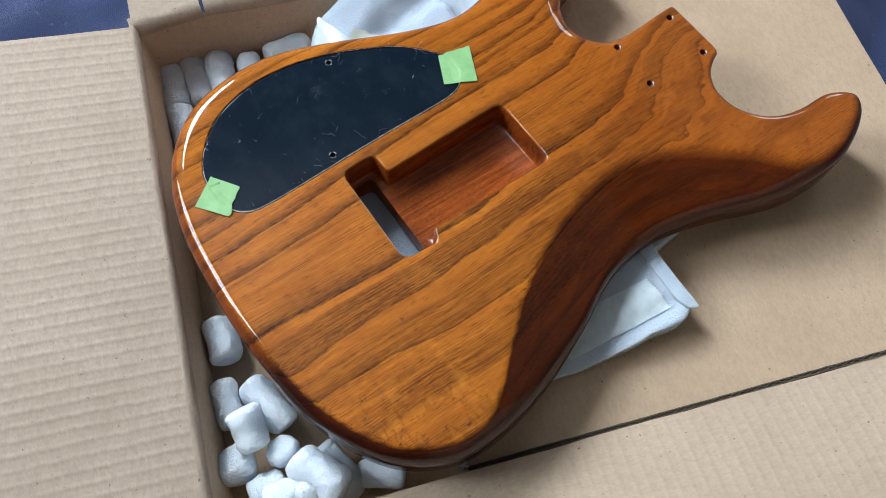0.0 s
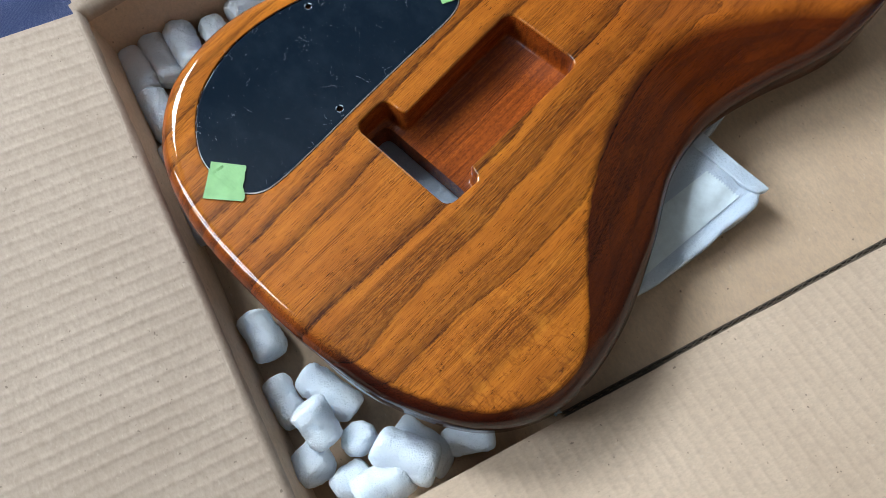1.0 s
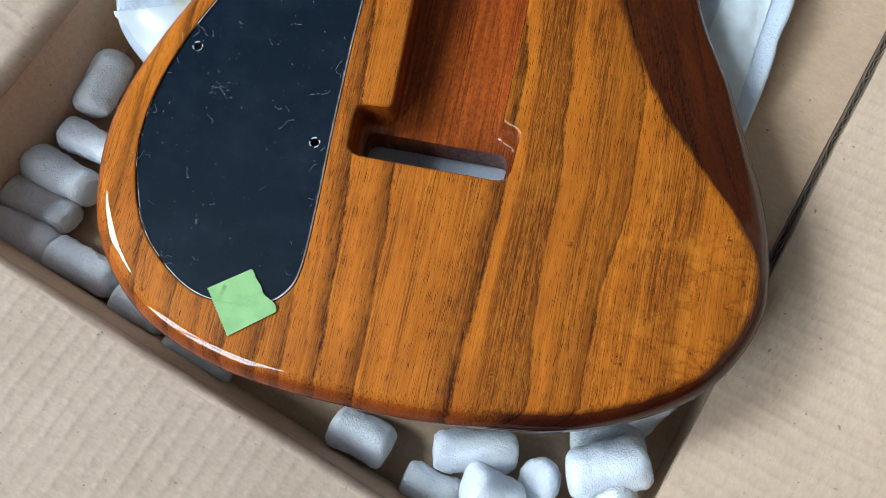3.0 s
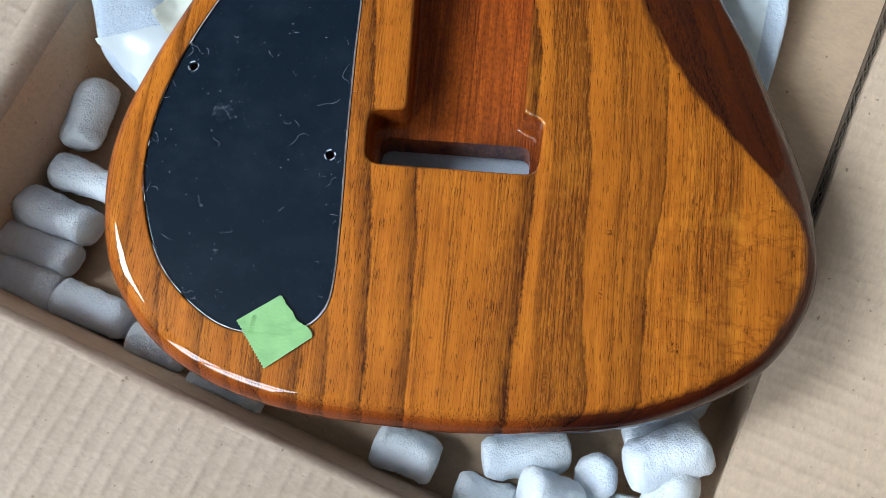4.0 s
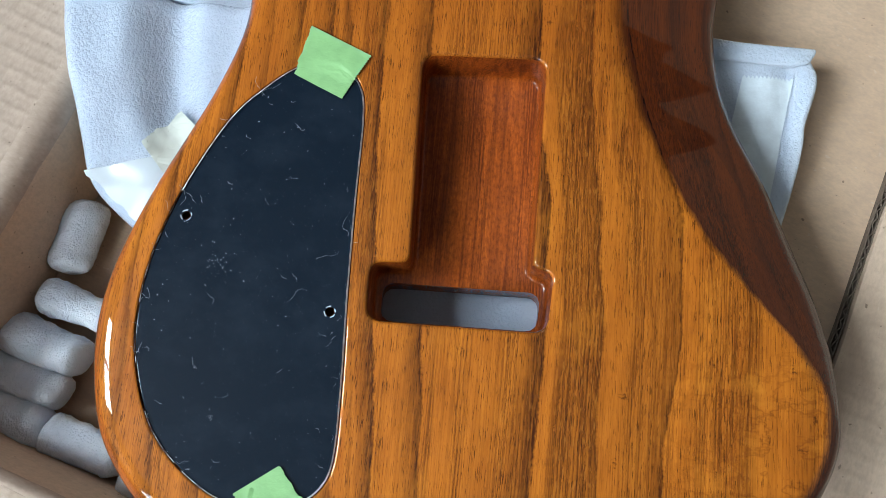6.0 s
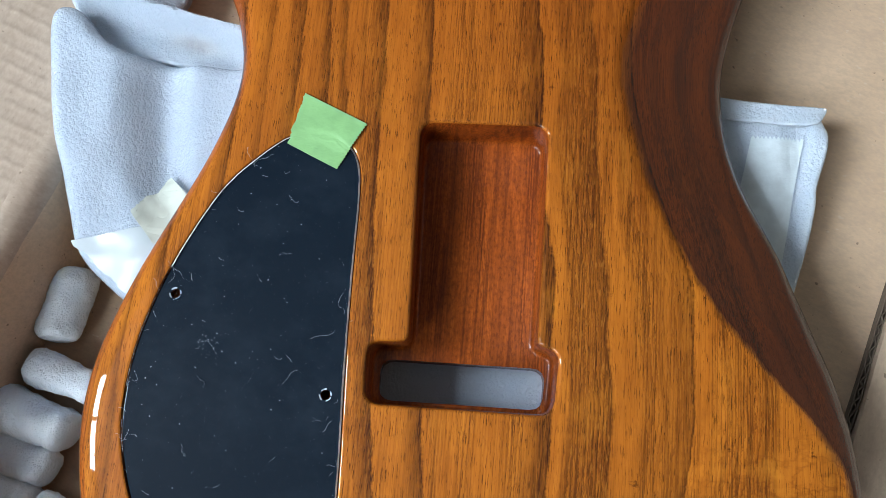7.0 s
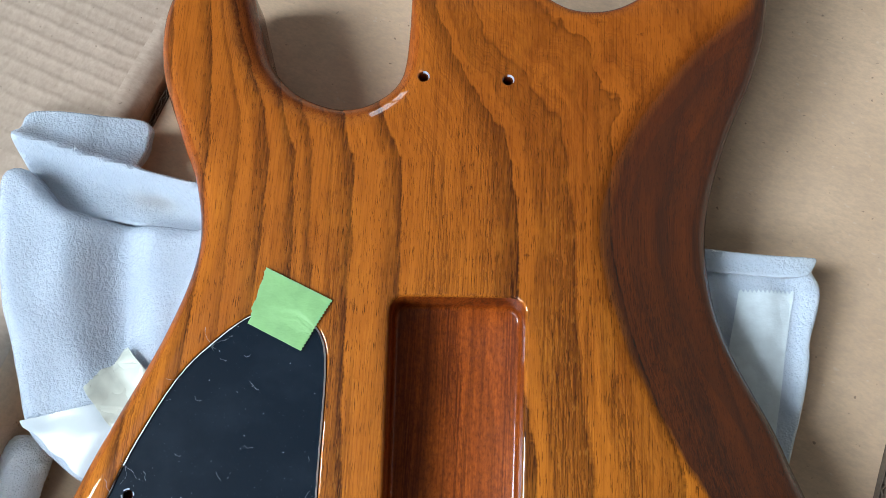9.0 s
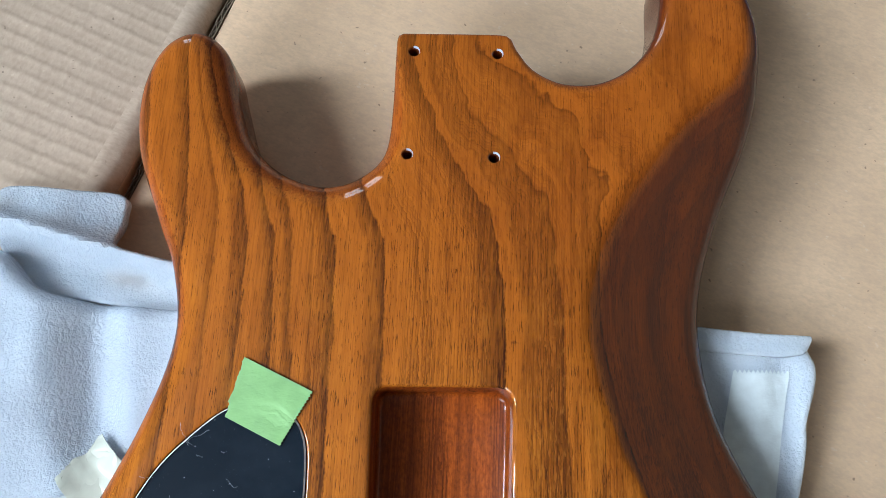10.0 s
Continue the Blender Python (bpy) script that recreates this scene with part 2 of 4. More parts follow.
    return k.set(Base_Color=col, Roughness=0.6, Specular_IOR_Level=0.04, Coat_Weight=coat, Coat_Roughness=dull, Coat_IOR=1.48)


def cardboard(name, ridges=1.0, tone=1.0, gain=1.0, warm=1.0):
    """Brown corrugated board; the flutes run along local y."""
    k = Nodes(name)
    co = k.coords()
    x, y, z = k.xyz(co)
    warp = k.noise(co, 9.0, 2.0)
    ph = k.m("ADD", k.m("MULTIPLY", x, 2 * math.pi / 0.0088), k.m("MULTIPLY", warp, 3.0))
    ph = k.m("ADD", ph, k.m("MULTIPLY", k.noise(k.stretch(co, (60.0, 170.0, 60.0)), 1.0, 2.0), 1.6))
    wave = k.m("MULTIPLY", k.m("ADD", k.m("SINE", ph), 1.0), 0.5)
    ridge = k.m("POWER", wave, 2.4)
    fibre = k.noise(k.stretch(co, (420.0, 700.0, 500.0)), 1.0, 3.0, 0.6)
    cloud = k.noise(co, 14.0, 4.0)
    col = k.mix(k.span(cloud, 0.3, 0.72), tuple(tone * c * w for c, w in zip((0.425, 0.348, 0.282), (1, gain, warm))), tuple(tone * c * w for c, w in zip((0.362, 0.290, 0.230), (1, gain, warm))))
    col = k.mix(k.m("MULTIPLY", k.span(fibre, 0.42, 0.72), 0.30), col, tuple(tone * c for c in (0.255, 0.200, 0.150)))
    spots = k.noise(co, 330.0, 1.0)
    col = k.mix(k.m("MULTIPLY", k.span(spots, 0.73, 0.80), 0.65), col, (0.10, 0.07, 0.05))
    pale = k.noise(k.stretch(co, (260.0, 420.0, 300.0)), 1.0, 1.0)
    col = k.mix(k.m("MULTIPLY", k.span(pale, 0.70, 0.78), 0.35), col, (0.62, 0.52, 0.40))
    patch = k.noise(k.stretch(co, (75.0, 48.0, 60.0)), 1.0, 3.0)
    height = k.m("ADD", k.m("MULTIPLY", k.m("MULTIPLY", ridge, ridges), k.span(patch, 0.30, 0.70, 0.40, 0.95)), k.m("MULTIPLY", fibre, 0.22))
    height = k.m("ADD", height, k.m("MULTIPLY", k.noise(co, 60.0, 2.0), 0.25))
    mott = k.noise(k.stretch(co, (150.0, 320.0, 200.0)), 1.0, 3.0, 0.65)
    col = k.mix(k.span(mott, 0.42, 0.66, 0.0, 0.36), col, tuple(tone * c for c in (0.27, 0.205, 0.150)))
    k.bump(height, 0.00055, 0.75)
    return k.set(Base_Color=col, Roughness=0.82, Specular_IOR_Level=0.25)


def foam(name, base=(0.415, 0.490, 0.570), cell=620.0, relief=0.36, sparkle=1.0, pits=0.0, deep=0.008):
    """Closed-cell foam: soft and translucent, with small flattened bubbles that catch the window light."""
    k = Nodes(name)
    co = k.coords()
    col = k.mix(k.span(k.noise(co, 26.0, 3.0), 0.3, 0.7), base, tuple(c * 0.90 for c in base))
    bent = k.n("VectorMath")
    bent.operation = "MULTIPLY_ADD"
    k.put(bent.inputs[0], k.n("TexNoise", Vector=co, Scale=cell * 0.5, Detail=2.0).outputs["Color"])
    bent.inputs[1].default_value = (2.6 / cell, 2.6 / cell, 2.6 / cell)
    k.put(bent.inputs[2], co)
    bubble = k.n("TexVoronoi", Vector=k.stretch(bent.outputs[0], (1.0, 0.6, 1.0)), Scale=cell)
    dome = k.m("MULTIPLY", bubble.outputs["Distance"], -1.0)
    small = k.n("TexVoronoi", Vector=k.stretch(bent.outputs[0], (0.7, 1.0, 1.0)), Scale=cell * 2.3)
    pit = k.m("MULTIPLY", k.span(k.noise(k.stretch(co, (1.0, 0.45, 1.0)), 420.0, 3.0, 0.65), 0.50, 0.70), -pits * 1.6)
    lumps = k.noise(co, cell * 0.30, 4.0, 0.65)
    height = k.m("ADD", k.m("ADD", k.m("MULTIPLY", dome, 0.75), k.m("MULTIPLY", lumps, 1.3)), pit)
    height = k.m("ADD", height, k.m("MULTIPLY", small.outputs["Distance"], -0.30))
    k.bump(height, 0.0016, relief)
    k.put(k.bsdf.inputs["Coat Normal"], k.n("Bump", Height=height, Distance=0.0022, Strength=1.0).outputs[0])
    return k.set(Base_Color=col, Roughness=0.5, Subsurface_Weight=0.85, Subsurface_Radius=(deep, deep * 1.06, deep * 1.12), Subsurface_Scale=1.0, Specular_IOR_Level=0.3,
                 Coat_Weight=sparkle, Coat_Roughness=0.08, Coat_IOR=1.75)


def plain(name, col, rough=0.5, metal=0.0, vary=0.15, scale=40.0, coat=0.0):
    k = Nodes(name)
    co = k.coords()
    v = k.noise(co, scale, 4.0)
    c = k.mix(k.span(v, 0.3, 0.7), col, tuple(a * (1 - vary) for a in col))
    k.bump(v, 0.0003, 0.3)
    return k.set(Base_Color=c, Roughness=rough, Metallic=metal, Coat_Weight=coat)


def black_plastic():
    k = Nodes("black_plastic")
    co = k.coords()
    smear = k.noise(k.stretch(co, (26.0, 34.0, 30.0)), 1.2, 6.0, 0.65)
    dust = k.noise(co, 900.0, 1.0)
    col = k.mix(k.m("MULTIPLY", k.span(dust, 0.72, 0.78), 0.10), (0.0052, 0.0108, 0.0185), (0.16, 0.19, 0.23))
    col = k.mix(k.span(smear, 0.45, 0.95, 0.0, 0.22), col, (0.050, 0.070, 0.095))
    k.bump(k.noise(co, 14.0, 2.0), 0.0004, 0.3)
    return k.set(Base_Color=col, Roughness=k.span(smear, 0.3, 0.8, 0.03, 0.09), Specular_IOR_Level=0.34)


def tape_paper(name, col):
    k = Nodes(name)
    co = k.coords()
    crepe = k.noise(k.stretch(co, (500.0, 900.0, 500.0)), 1.0, 3.0)
    blot = k.noise(co, 120.0, 3.0)
    c = k.mix(k.span(blot, 0.35, 0.7), col, tuple(a * 0.84 for a in col))
    k.bump(crepe, 0.0003, 0.5)
    return k.set(Base_Color=c, Roughness=0.55)


def cloth():
    k = Nodes("blue_cotton")
    co = k.coords()
    weave = k.n("TexWave", Vector=co, Scale=420.0, Distortion=2.0)
    cl = k.noise(co, 7.0, 4.0)
    col = k.mix(k.span(cl, 0.3, 0.7), (0.023, 0.042, 0.128), (0.013, 0.024, 0.080))
    col = k.mix(k.m("MULTIPLY", k.span(k.noise(co, 160.0, 2.0), 0.68, 0.75), 0.3), col, (0.15, 0.18, 0.30))
    k.bump(weave.outputs[0], 0.0004, 0.5)
    return k.set(Base_Color=col, Roughness=0.9, Sheen_Weight=0.3)


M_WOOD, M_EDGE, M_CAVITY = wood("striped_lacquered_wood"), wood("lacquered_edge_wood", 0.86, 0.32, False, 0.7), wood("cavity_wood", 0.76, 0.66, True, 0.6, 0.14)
# walls inside the box: cardboard brightened to stand for light reaching them
M_LINER = cardboard("lit_inner_liner", 0.0, 1.60, 0.91, 0.78)
# the light on the right flap, put into a brighter, warmer copy of M_BOARD
M_FLAP = cardboard("lit_ridged_cardboard", 0.65, 1.42, 0.93, 0.83)
M_CREASE = cardboard("creased_cardboard", 0.0, 1.20, 0.97, 0.93)
# shade between the chips, put into a darker cardboard than the walls
M_FLOOR = cardboard("shaded_box_floor", 0.0, 1.15, 0.88, 0.72)
M_BOARD, M_SMOOTH, M_FLUTE = cardboard("ridged_cardboard", 1.0, 1.20, 0.97, 0.93), cardboard("smooth_cardboard", 0.0, 1.44, 0.87, 0.71), cardboard("cardboard_cut_edge", 0.0, 0.38, 0.95, 0.85)
M_POUCH = foam("white_foam_pouch", (0.56, 0.65, 0.75))
M_FOAM, M_PEANUT = foam("white_foam_sheet"), foam("white_foam_chip", (0.80, 0.88, 0.97), 900.0, 0.55, 0.5, 0.4, 0.008)
M_PLASTIC, M_GREEN = black_plastic(), tape_paper("green_tape", (0.25, 0.50, 0.19))
M_LABEL, M_CREAM = tape_paper("white_paper_tape", (0.68, 0.77, 0.80)), plain("cream_tape", (0.56, 0.60, 0.52), 0.18, 0, 0.20, 60)
M_MILKY = plain("milky_tape", (0.48, 0.54, 0.56), 0.25, 0, 0.06, 60)
M_CLOTH, M_WALL, M_CEILING, M_PALE, M_BARE = cloth(), plain("wall_paint", (0.14, 0.138, 0.13), 0.9, 0, 0.06, 4), plain("ceiling_paint", (0.12, 0.122, 0.125), 0.9, 0, 0.05, 4), plain("cream_wall_paint", (0.56, 0.46, 0.34), 0.9, 0, 0.06, 4), plain("film_edge_painted_glint", (0.92, 0.93, 0.95), 0.35)
M_LINT_GLINT = plain("pale_lint_and_glint", (0.50, 0.54, 0.60), 0.8)
M_DARK = plain("dark_floor", (0.16, 0.11, 0.07), 0.5, 0, 0.3, 3)


# ---- shape helpers ----
def part(name, bm, material, parent=None, label="", mats=()):
    me = bpy.data.meshes.new(name)
    bm.to_mesh(me)
    bm.free()
    for m in (material, *mats):
        me.materials.append(m)
    ob = new(name, me)
    if parent:
        ob.parent = parent
    return tagged(ob, label)


def empty(name, m=None):
    ob = new(name)
    if m:
        ob.matrix_world = m
    return ob


def spline(points, n, closed=True):
    """n points evenly along a smooth curve through the given ones."""
    return resample(raw_spline(points, closed), n, closed)


def raw_spline(points, closed=True):
    p = np.array(points, float)
    m = len(p)
    out = []
    segs = m if closed else m - 1
    for i in range(segs):
        a, b, c, d = [p[j % m] if closed else p[min(max(j, 0), m - 1)] for j in (i - 1, i, i + 1, i + 2)]
        for t in np.linspace(0, 1, 24, endpoint=False):
            out.append(0.5 * (2 * b + (c - a) * t + (2 * a - 5 * b + 4 * c - d) * t * t + (3 * b - a - 3 * c + d) * t ** 3))
    if not closed:
        out.append(p[-1])
    return np.array(out)


def resample(p, n, closed=True):
    q = np.vstack([p, p[:1]]) if closed else p
    s = np.concatenate([[0], np.cumsum(np.linalg.norm(np.diff(q, axis=0), axis=1))])
    at = np.linspace(0, s[-1], n, endpoint=not closed)
    return np.stack([np.interp(at, s, q[:, i]) for i in range(q.shape[1])], 1)


def rounded(corners, radii, n=7):
    """A polygon with rounded corners, counter-clockwise."""
    c = np.array(corners, float)
    out = []
    for i in range(len(c)):
        a, b, d = c[i - 1], c[i], c[(i + 1) % len(c)]
        u, v = (a - b) / np.linalg.norm(a - b), (d - b) / np.linalg.norm(d - b)
        ang = math.acos(max(-1, min(1, float(u @ v))))
        cut = radii[i] / math.tan(ang / 2)
        p, q = b + u * cut, b + v * cut
        for t in np.linspace(0, 1, n):
            out.append((1 - t) ** 2 * p + 2 * t * (1 - t) * (b * 0.8 + 0.1 * (p + q)) + t * t * q)
    return np.array(out)


def outward(p):
    t = np.roll(p, -1, 0) - np.roll(p, 1, 0)
    n = np.stack([t[:, 1], -t[:, 0]], 1)
    n /= np.linalg.norm(n, axis=1)[:, None] + 1e-12
    area = np.sum(p[:, 0] * np.roll(p[:, 1], -1) - p[:, 1] * np.roll(p[:, 0], -1))
    return n if area > 0 else -n


def inside(pts, poly):
    r = np.zeros(len(pts), bool)
    j = len(poly) - 1
    for i in range(len(poly)):
        a, b = poly[i], poly[j]
        hit = ((a[1] > pts[:, 1]) != (b[1] > pts[:, 1])) & (pts[:, 0] < (b[0] - a[0]) * (pts[:, 1] - a[1]) / (b[1] - a[1] + 1e-15) + a[0])
        r ^= hit
        j = i
    return r


def distance(pts, poly):
    d = np.full(len(pts), 1e9)
    for i in range(len(poly)):
        a, b = poly[i - 1], poly[i]
        ab = b - a
        t = np.clip(((pts - a) @ ab) / (ab @ ab + 1e-15), 0, 1)
        d = np.minimum(d, np.linalg.norm(pts - (a + t[:, None] * ab), axis=1))
    return d


from mathutils.geometry import delaunay_2d_cdt


def fill(loops, extra, outer, holes):
    """Triangles over the region inside outer and outside holes; the loops' edges are kept."""
    pts, edges = [], []
    for lp in loops:
        k = len(pts)
        pts += [tuple(q) for q in lp]
        edges += [(k + i, k + (i + 1) % len(lp)) for i in range(len(lp))]
    pts += [tuple(q) for q in extra]
    co, _, tris, src, *_ = delaunay_2d_cdt([Vector((float(a), float(b))) for a, b in pts], edges, [], 0, 1e-7)
    co = np.array([tuple(v) for v in co])
    tris = np.array([t for t in tris if len(t) == 3])
    mid = co[tris].mean(1)
    ok = inside(mid, outer)
    for h in holes:
        ok &= ~inside(mid, h)
    return co, tris[ok], src


def drops_of(loops, drops, src):
    """The drop of each made point: that of the ring point that it stems from, else nothing."""
    flat = np.concatenate([np.broadcast_to(d, len(lp)) for lp, d in zip(loops, drops)])
    return [max([flat[k] for k in s if k < len(flat)], default=0.0) for s in src]


def skirt(bm, loop, za, zb, mat=0, flip=False):
    """A wall between heights za and zb (numbers or one per point) along a loop."""
    n = len(loop)
    za, zb = np.broadcast_to(za, n), np.broadcast_to(zb, n)
    a = [bm.verts.new((x, y, z)) for (x, y), z in zip(loop, za)]
    b = [bm.verts.new((x, y, z)) for (x, y), z in zip(loop, zb)]
    for i in range(n):
        q = (a[i], b[i], b[(i + 1) % n], a[(i + 1) % n])
        f = bm.faces.new(q[::-1] if flip else q)
        f.material_index = mat


def finish(bm, angle=0.6, merge=2e-6):
    bmesh.ops.remove_doubles(bm, verts=bm.verts, dist=merge)
    bmesh.ops.recalc_face_normals(bm, faces=bm.faces)
    for f in bm.faces:
        f.smooth = True
    for e in bm.edges:
        if len(e.link_faces) == 2 and e.calc_face_angle(0) > angle:
            e.smooth = False
    return bm


def slab(outline, top, bottom, r=0.003, step=0.006, rings=5, holes=(), angle=0.9):
    """A closed soft or hard slab: top(x, y) gives heights, edges rounded by r, flat or shaped underside."""
    outline = np.array(outline)
    nrm = outward(outline)
    r = np.broadcast_to(r, len(outline))
    loops, drop = [], []
    for a in np.linspace(0, math.pi / 2, rings):
        loops.append(outline - nrm * (r * (1 - math.cos(a)))[:, None])
        drop.append(r * (1 - math.sin(a)))
    loops.append(loops[-1] - nrm * np.minimum(0.0004, r * 0.5)[:, None])
    drop.append(np.zeros(len(outline)))
    lo, hi = outline.min(0), outline.max(0)
    gx, gy = np.meshgrid(np.arange(lo[0], hi[0], step), np.arange(lo[1], hi[1], step))
    g = np.stack([gx.ravel(), gy.ravel()], 1) + 0.13 * step
    g = g[inside(g, loops[-1])]
    g = g[distance(g, loops[-1]) > step * 0.45]
    for h in holes:
        g = g[~inside(g, h)]
        if len(g):
            g = g[distance(g, h) > step * 0.3]
    co, tris, src = fill(loops + list(holes), g, outline, holes)
    dr = drops_of(loops, drop, src)
    bm = bmesh.new()
    vs = [bm.verts.new((x, y, top(x, y) - d)) for (x, y), d in zip(co, dr)]
    for t in tris:
        bm.faces.new([vs[i] for i in t])
    low = bottom if callable(bottom) else (lambda x, y: bottom)
    for lp, d in ((outline, drop[0]), *[(h, 0) for h in holes]):
        zt = np.array([top(x, y) for x, y in lp]) - d
        skirt(bm, lp, zt, [low(x, y) for x, y in lp])
    co2, tris2, _ = fill([outline] + list(holes), [], outline, holes)
    vs2 = [bm.verts.new((x, y, low(x, y))) for x, y in co2]
    for t in tris2:
        bm.faces.new([vs2[i] for i in t])
    return finish(bm, angle)


def board(corners, z, thick=0.004, nx=24, ny=12, sag=None, fray=0.0006):
    """A cardboard panel: four plan corners with heights, a slight sag, real thickness, rough edges."""
    c = [np.array(q, float) for q in corners]
    bm = bmesh.new()
    grid = {}
    for side in (0, 1):
        for i in range(nx + 1):
            for j in range(ny + 1):
                s, t = i / nx, j / ny
                p = (1 - s) * (1 - t) * c[0] + s * (1 - t) * c[1] + s * t * c[2] + (1 - s) * t * c[3]
                w = noise.noise(Vector((p[0] * 9, p[1] * 9, 3.1))) * 0.0012
                ed = fray if i in (0, nx) or j in (0, ny) else 0
                p = p + np.array([noise.noise(Vector((p[1] * 300, 1.7, p[0] * 300))) * ed, noise.noise(Vector((p[0] * 300, 7.7, p[1] * 200))) * ed, 0])
                dz = sag(s, t) if sag else 0
                grid[side, i, j] = bm.verts.new((p[0], p[1], p[2] + z + w + dz - side * thick))
    for i in range(nx):
        for j in range(ny):
            bm.faces.new([grid[0, a, b] for a, b in ((i, j), (i + 1, j), (i + 1, j + 1), (i, j + 1))])
            bm.faces.new([grid[1, a, b] for a, b in ((i, j), (i, j + 1), (i + 1, j + 1), (i + 1, j))])
    rim = [(i, 0) for i in range(nx)] + [(nx, j) for j in range(ny)] + [(nx - i, ny) for i in range(nx)] + [(0, ny - j) for j in range(ny)]
    for a, b in zip(rim, rim[1:] + rim[:1]):
        bm.faces.new([grid[0, a[0], a[1]], grid[1, a[0], a[1]], grid[1, b[0], b[1]], grid[0, b[0], b[1]]])
    return finish(bm, 0.7)


# ---- room and bed ----
def box_faces(bm, a, b):
    m = Matrix.Translation([(p + q) / 2 for p, q in zip(a, b)]) @ Matrix.Diagonal((*[abs(q - p) for p, q in zip(a, b)], 1))
    bmesh.ops.create_cube(bm, size=1, matrix=m)


def wall_with_opening(name, a, b, axis, span):
    """A wall between corners a and b with one opening along the axis."""
    lo, hi, zlo, zhi = span[0] - span[2], span[0] + span[2], span[1] - span[3], span[1] + span[3]
    bm = bmesh.new()
    for s, e, z0, z1 in ((a[axis], lo, a[2], b[2]), (hi, b[axis], a[2], b[2]), (lo, hi, a[2], zlo), (lo, hi, zhi, b[2])):
        p, q = list(a), list(b)
        p[axis], q[axis], p[2], q[2] = s, e, z0, z1
        box_faces(bm, p, q)
    return tagged(part(name, bm, M_WALL), "plain painted wall", "wall", kind="structure")


FLOOR_Z, TOP_Z = -0.62, 2.70
bm = bmesh.new()
box_faces(bm, (EAST_X, SOUTH_Y, FLOOR_Z), (EAST_X + 0.1, NORTH_Y, TOP_Z))
tagged(part("wall_east", bm, M_PALE), "plain cream painted wall", "wall", kind="structure")
wall_with_opening("wall_north", (WEST_X, NORTH_Y, FLOOR_Z), (EAST_X + 0.1, NORTH_Y + 0.1, TOP_Z), 0, NORTH)
wall_with_opening("wall_west", (WEST_X - 0.1, SOUTH_Y - 0.1, FLOOR_Z), (WEST_X, NORTH_Y + 0.1, TOP_Z), 1, WEST)
wall_with_opening("wall_south", (WEST_X, SOUTH_Y - 0.1, FLOOR_Z), (EAST_X + 0.1, SOUTH_Y, TOP_Z), 0, SOUTH)
bm = bmesh.new()
box_faces(bm, (WEST_X - 0.1, SOUTH_Y - 0.1, TOP_Z), (EAST_X + 0.1, NORTH_Y + 0.1, TOP_Z + 0.1))
tagged(part("ceiling", bm, M_CEILING), "plain painted ceiling", "ceiling", kind="structure")
bm = bmesh.new()
box_faces(bm, (WEST_X - 0.1, SOUTH_Y - 0.1, FLOOR_Z - 0.1), (EAST_X + 0.1, NORTH_Y + 0.1, FLOOR_Z))
tagged(part("floor", bm, M_DARK), "plain dark wooden floor", "floor", kind="structure")


def window_frame(name, axis, wall, span):
    """A frame with one upright and one cross bar, set into the opening of a wall that stands across the other axis."""
    c, z, w, h = span
    bm = bmesh.new()

    def bar(lo, hi, zlo, zhi):
        p, q = [wall - 0.02, wall - 0.02, zlo], [wall + 0.02, wall + 0.02, zhi]
        p[axis], q[axis] = lo, hi
        box_faces(bm, p, q)

    bar(c - w, c + w, z - h, z - h + 0.04)
    bar(c - w, c + w, z + h - 0.04, z + h)
    for u in (c - w, c - 0.014, c + w - 0.034):
        bar(u, u + (0.028 if u == c - 0.014 else 0.034), z - h + 0.04, z + h - 0.04)
    for u, v in ((c - w + 0.034, c - 0.014), (c + 0.014, c + w - 0.034)):
        bar(u, v, z - 0.02, z + 0.02)
    tagged(part(name, bm, M_WALL), "plain painted window frame", "window", kind="structure")


window_frame("window_1", 1, WEST_X - 0.04, WEST)
window_frame("window_2", 0, SOUTH_Y - 0.04, SOUTH)
window_frame("window_3", 0, NORTH_Y + 0.04, NORTH)

BED_Z = -0.128


def bed_height(x, y):
    f = noise.noise(Vector((x * 5.5 + y * 2.0, y * 1.6, 0.3))) * 0.014 + noise.noise(Vector((x * 24 + y * 9, y * 8, 5.3))) * 0.013 - 0.006 * abs(noise.noise(Vector((x * 13 - y * 7, y * 4, 2.3))))
    inside_box = -0.40 < x < 0.42 and -0.55 < y < 0.32
    return BED_Z + (f if not inside_box else min(f, 0) - 0.004)


bed = tagged(empty("bed", pose(0, 0, FLOOR_Z)), "bed with a creased navy blue cotton cover", "bed")
bm = slab(rounded([(-0.95, -1.15), (0.85, -1.15), (0.85, 0.95), (-0.95, 0.95)], [0.08] * 4), bed_height, BED_Z - 0.12, 0.03, 0.014, 4)
ob = part("bed_cover", bm, M_CLOTH, bed, "creased navy blue cotton cover")
ob.matrix_parent_inverse = bed.matrix_world.inverted()
bm = bmesh.new()
box_faces(bm, (-0.93, -1.13, FLOOR_Z), (0.83, 0.93, BED_Z - 0.12))
ob = part("bed_base", bm, M_DARK, bed)
ob.matrix_parent_inverse = bed.matrix_world.inverted()

# ---- cardboard box ----
BOX = pose(-0.247, -0.311, 0, 0, 0, -18.4)
W = 0.389
FLOOR = -0.098
box = tagged(empty("cardboard_box", BOX), "opened brown corrugated cardboard box with its flaps folded out", "box")
part("bottom", board([(-0.02, -0.003, 0), (W + 0.003, -0.003, 0), (W + 0.003, 0.575, 0), (-0.02, 0.575, 0)], FLOOR), M_FLOOR, box)


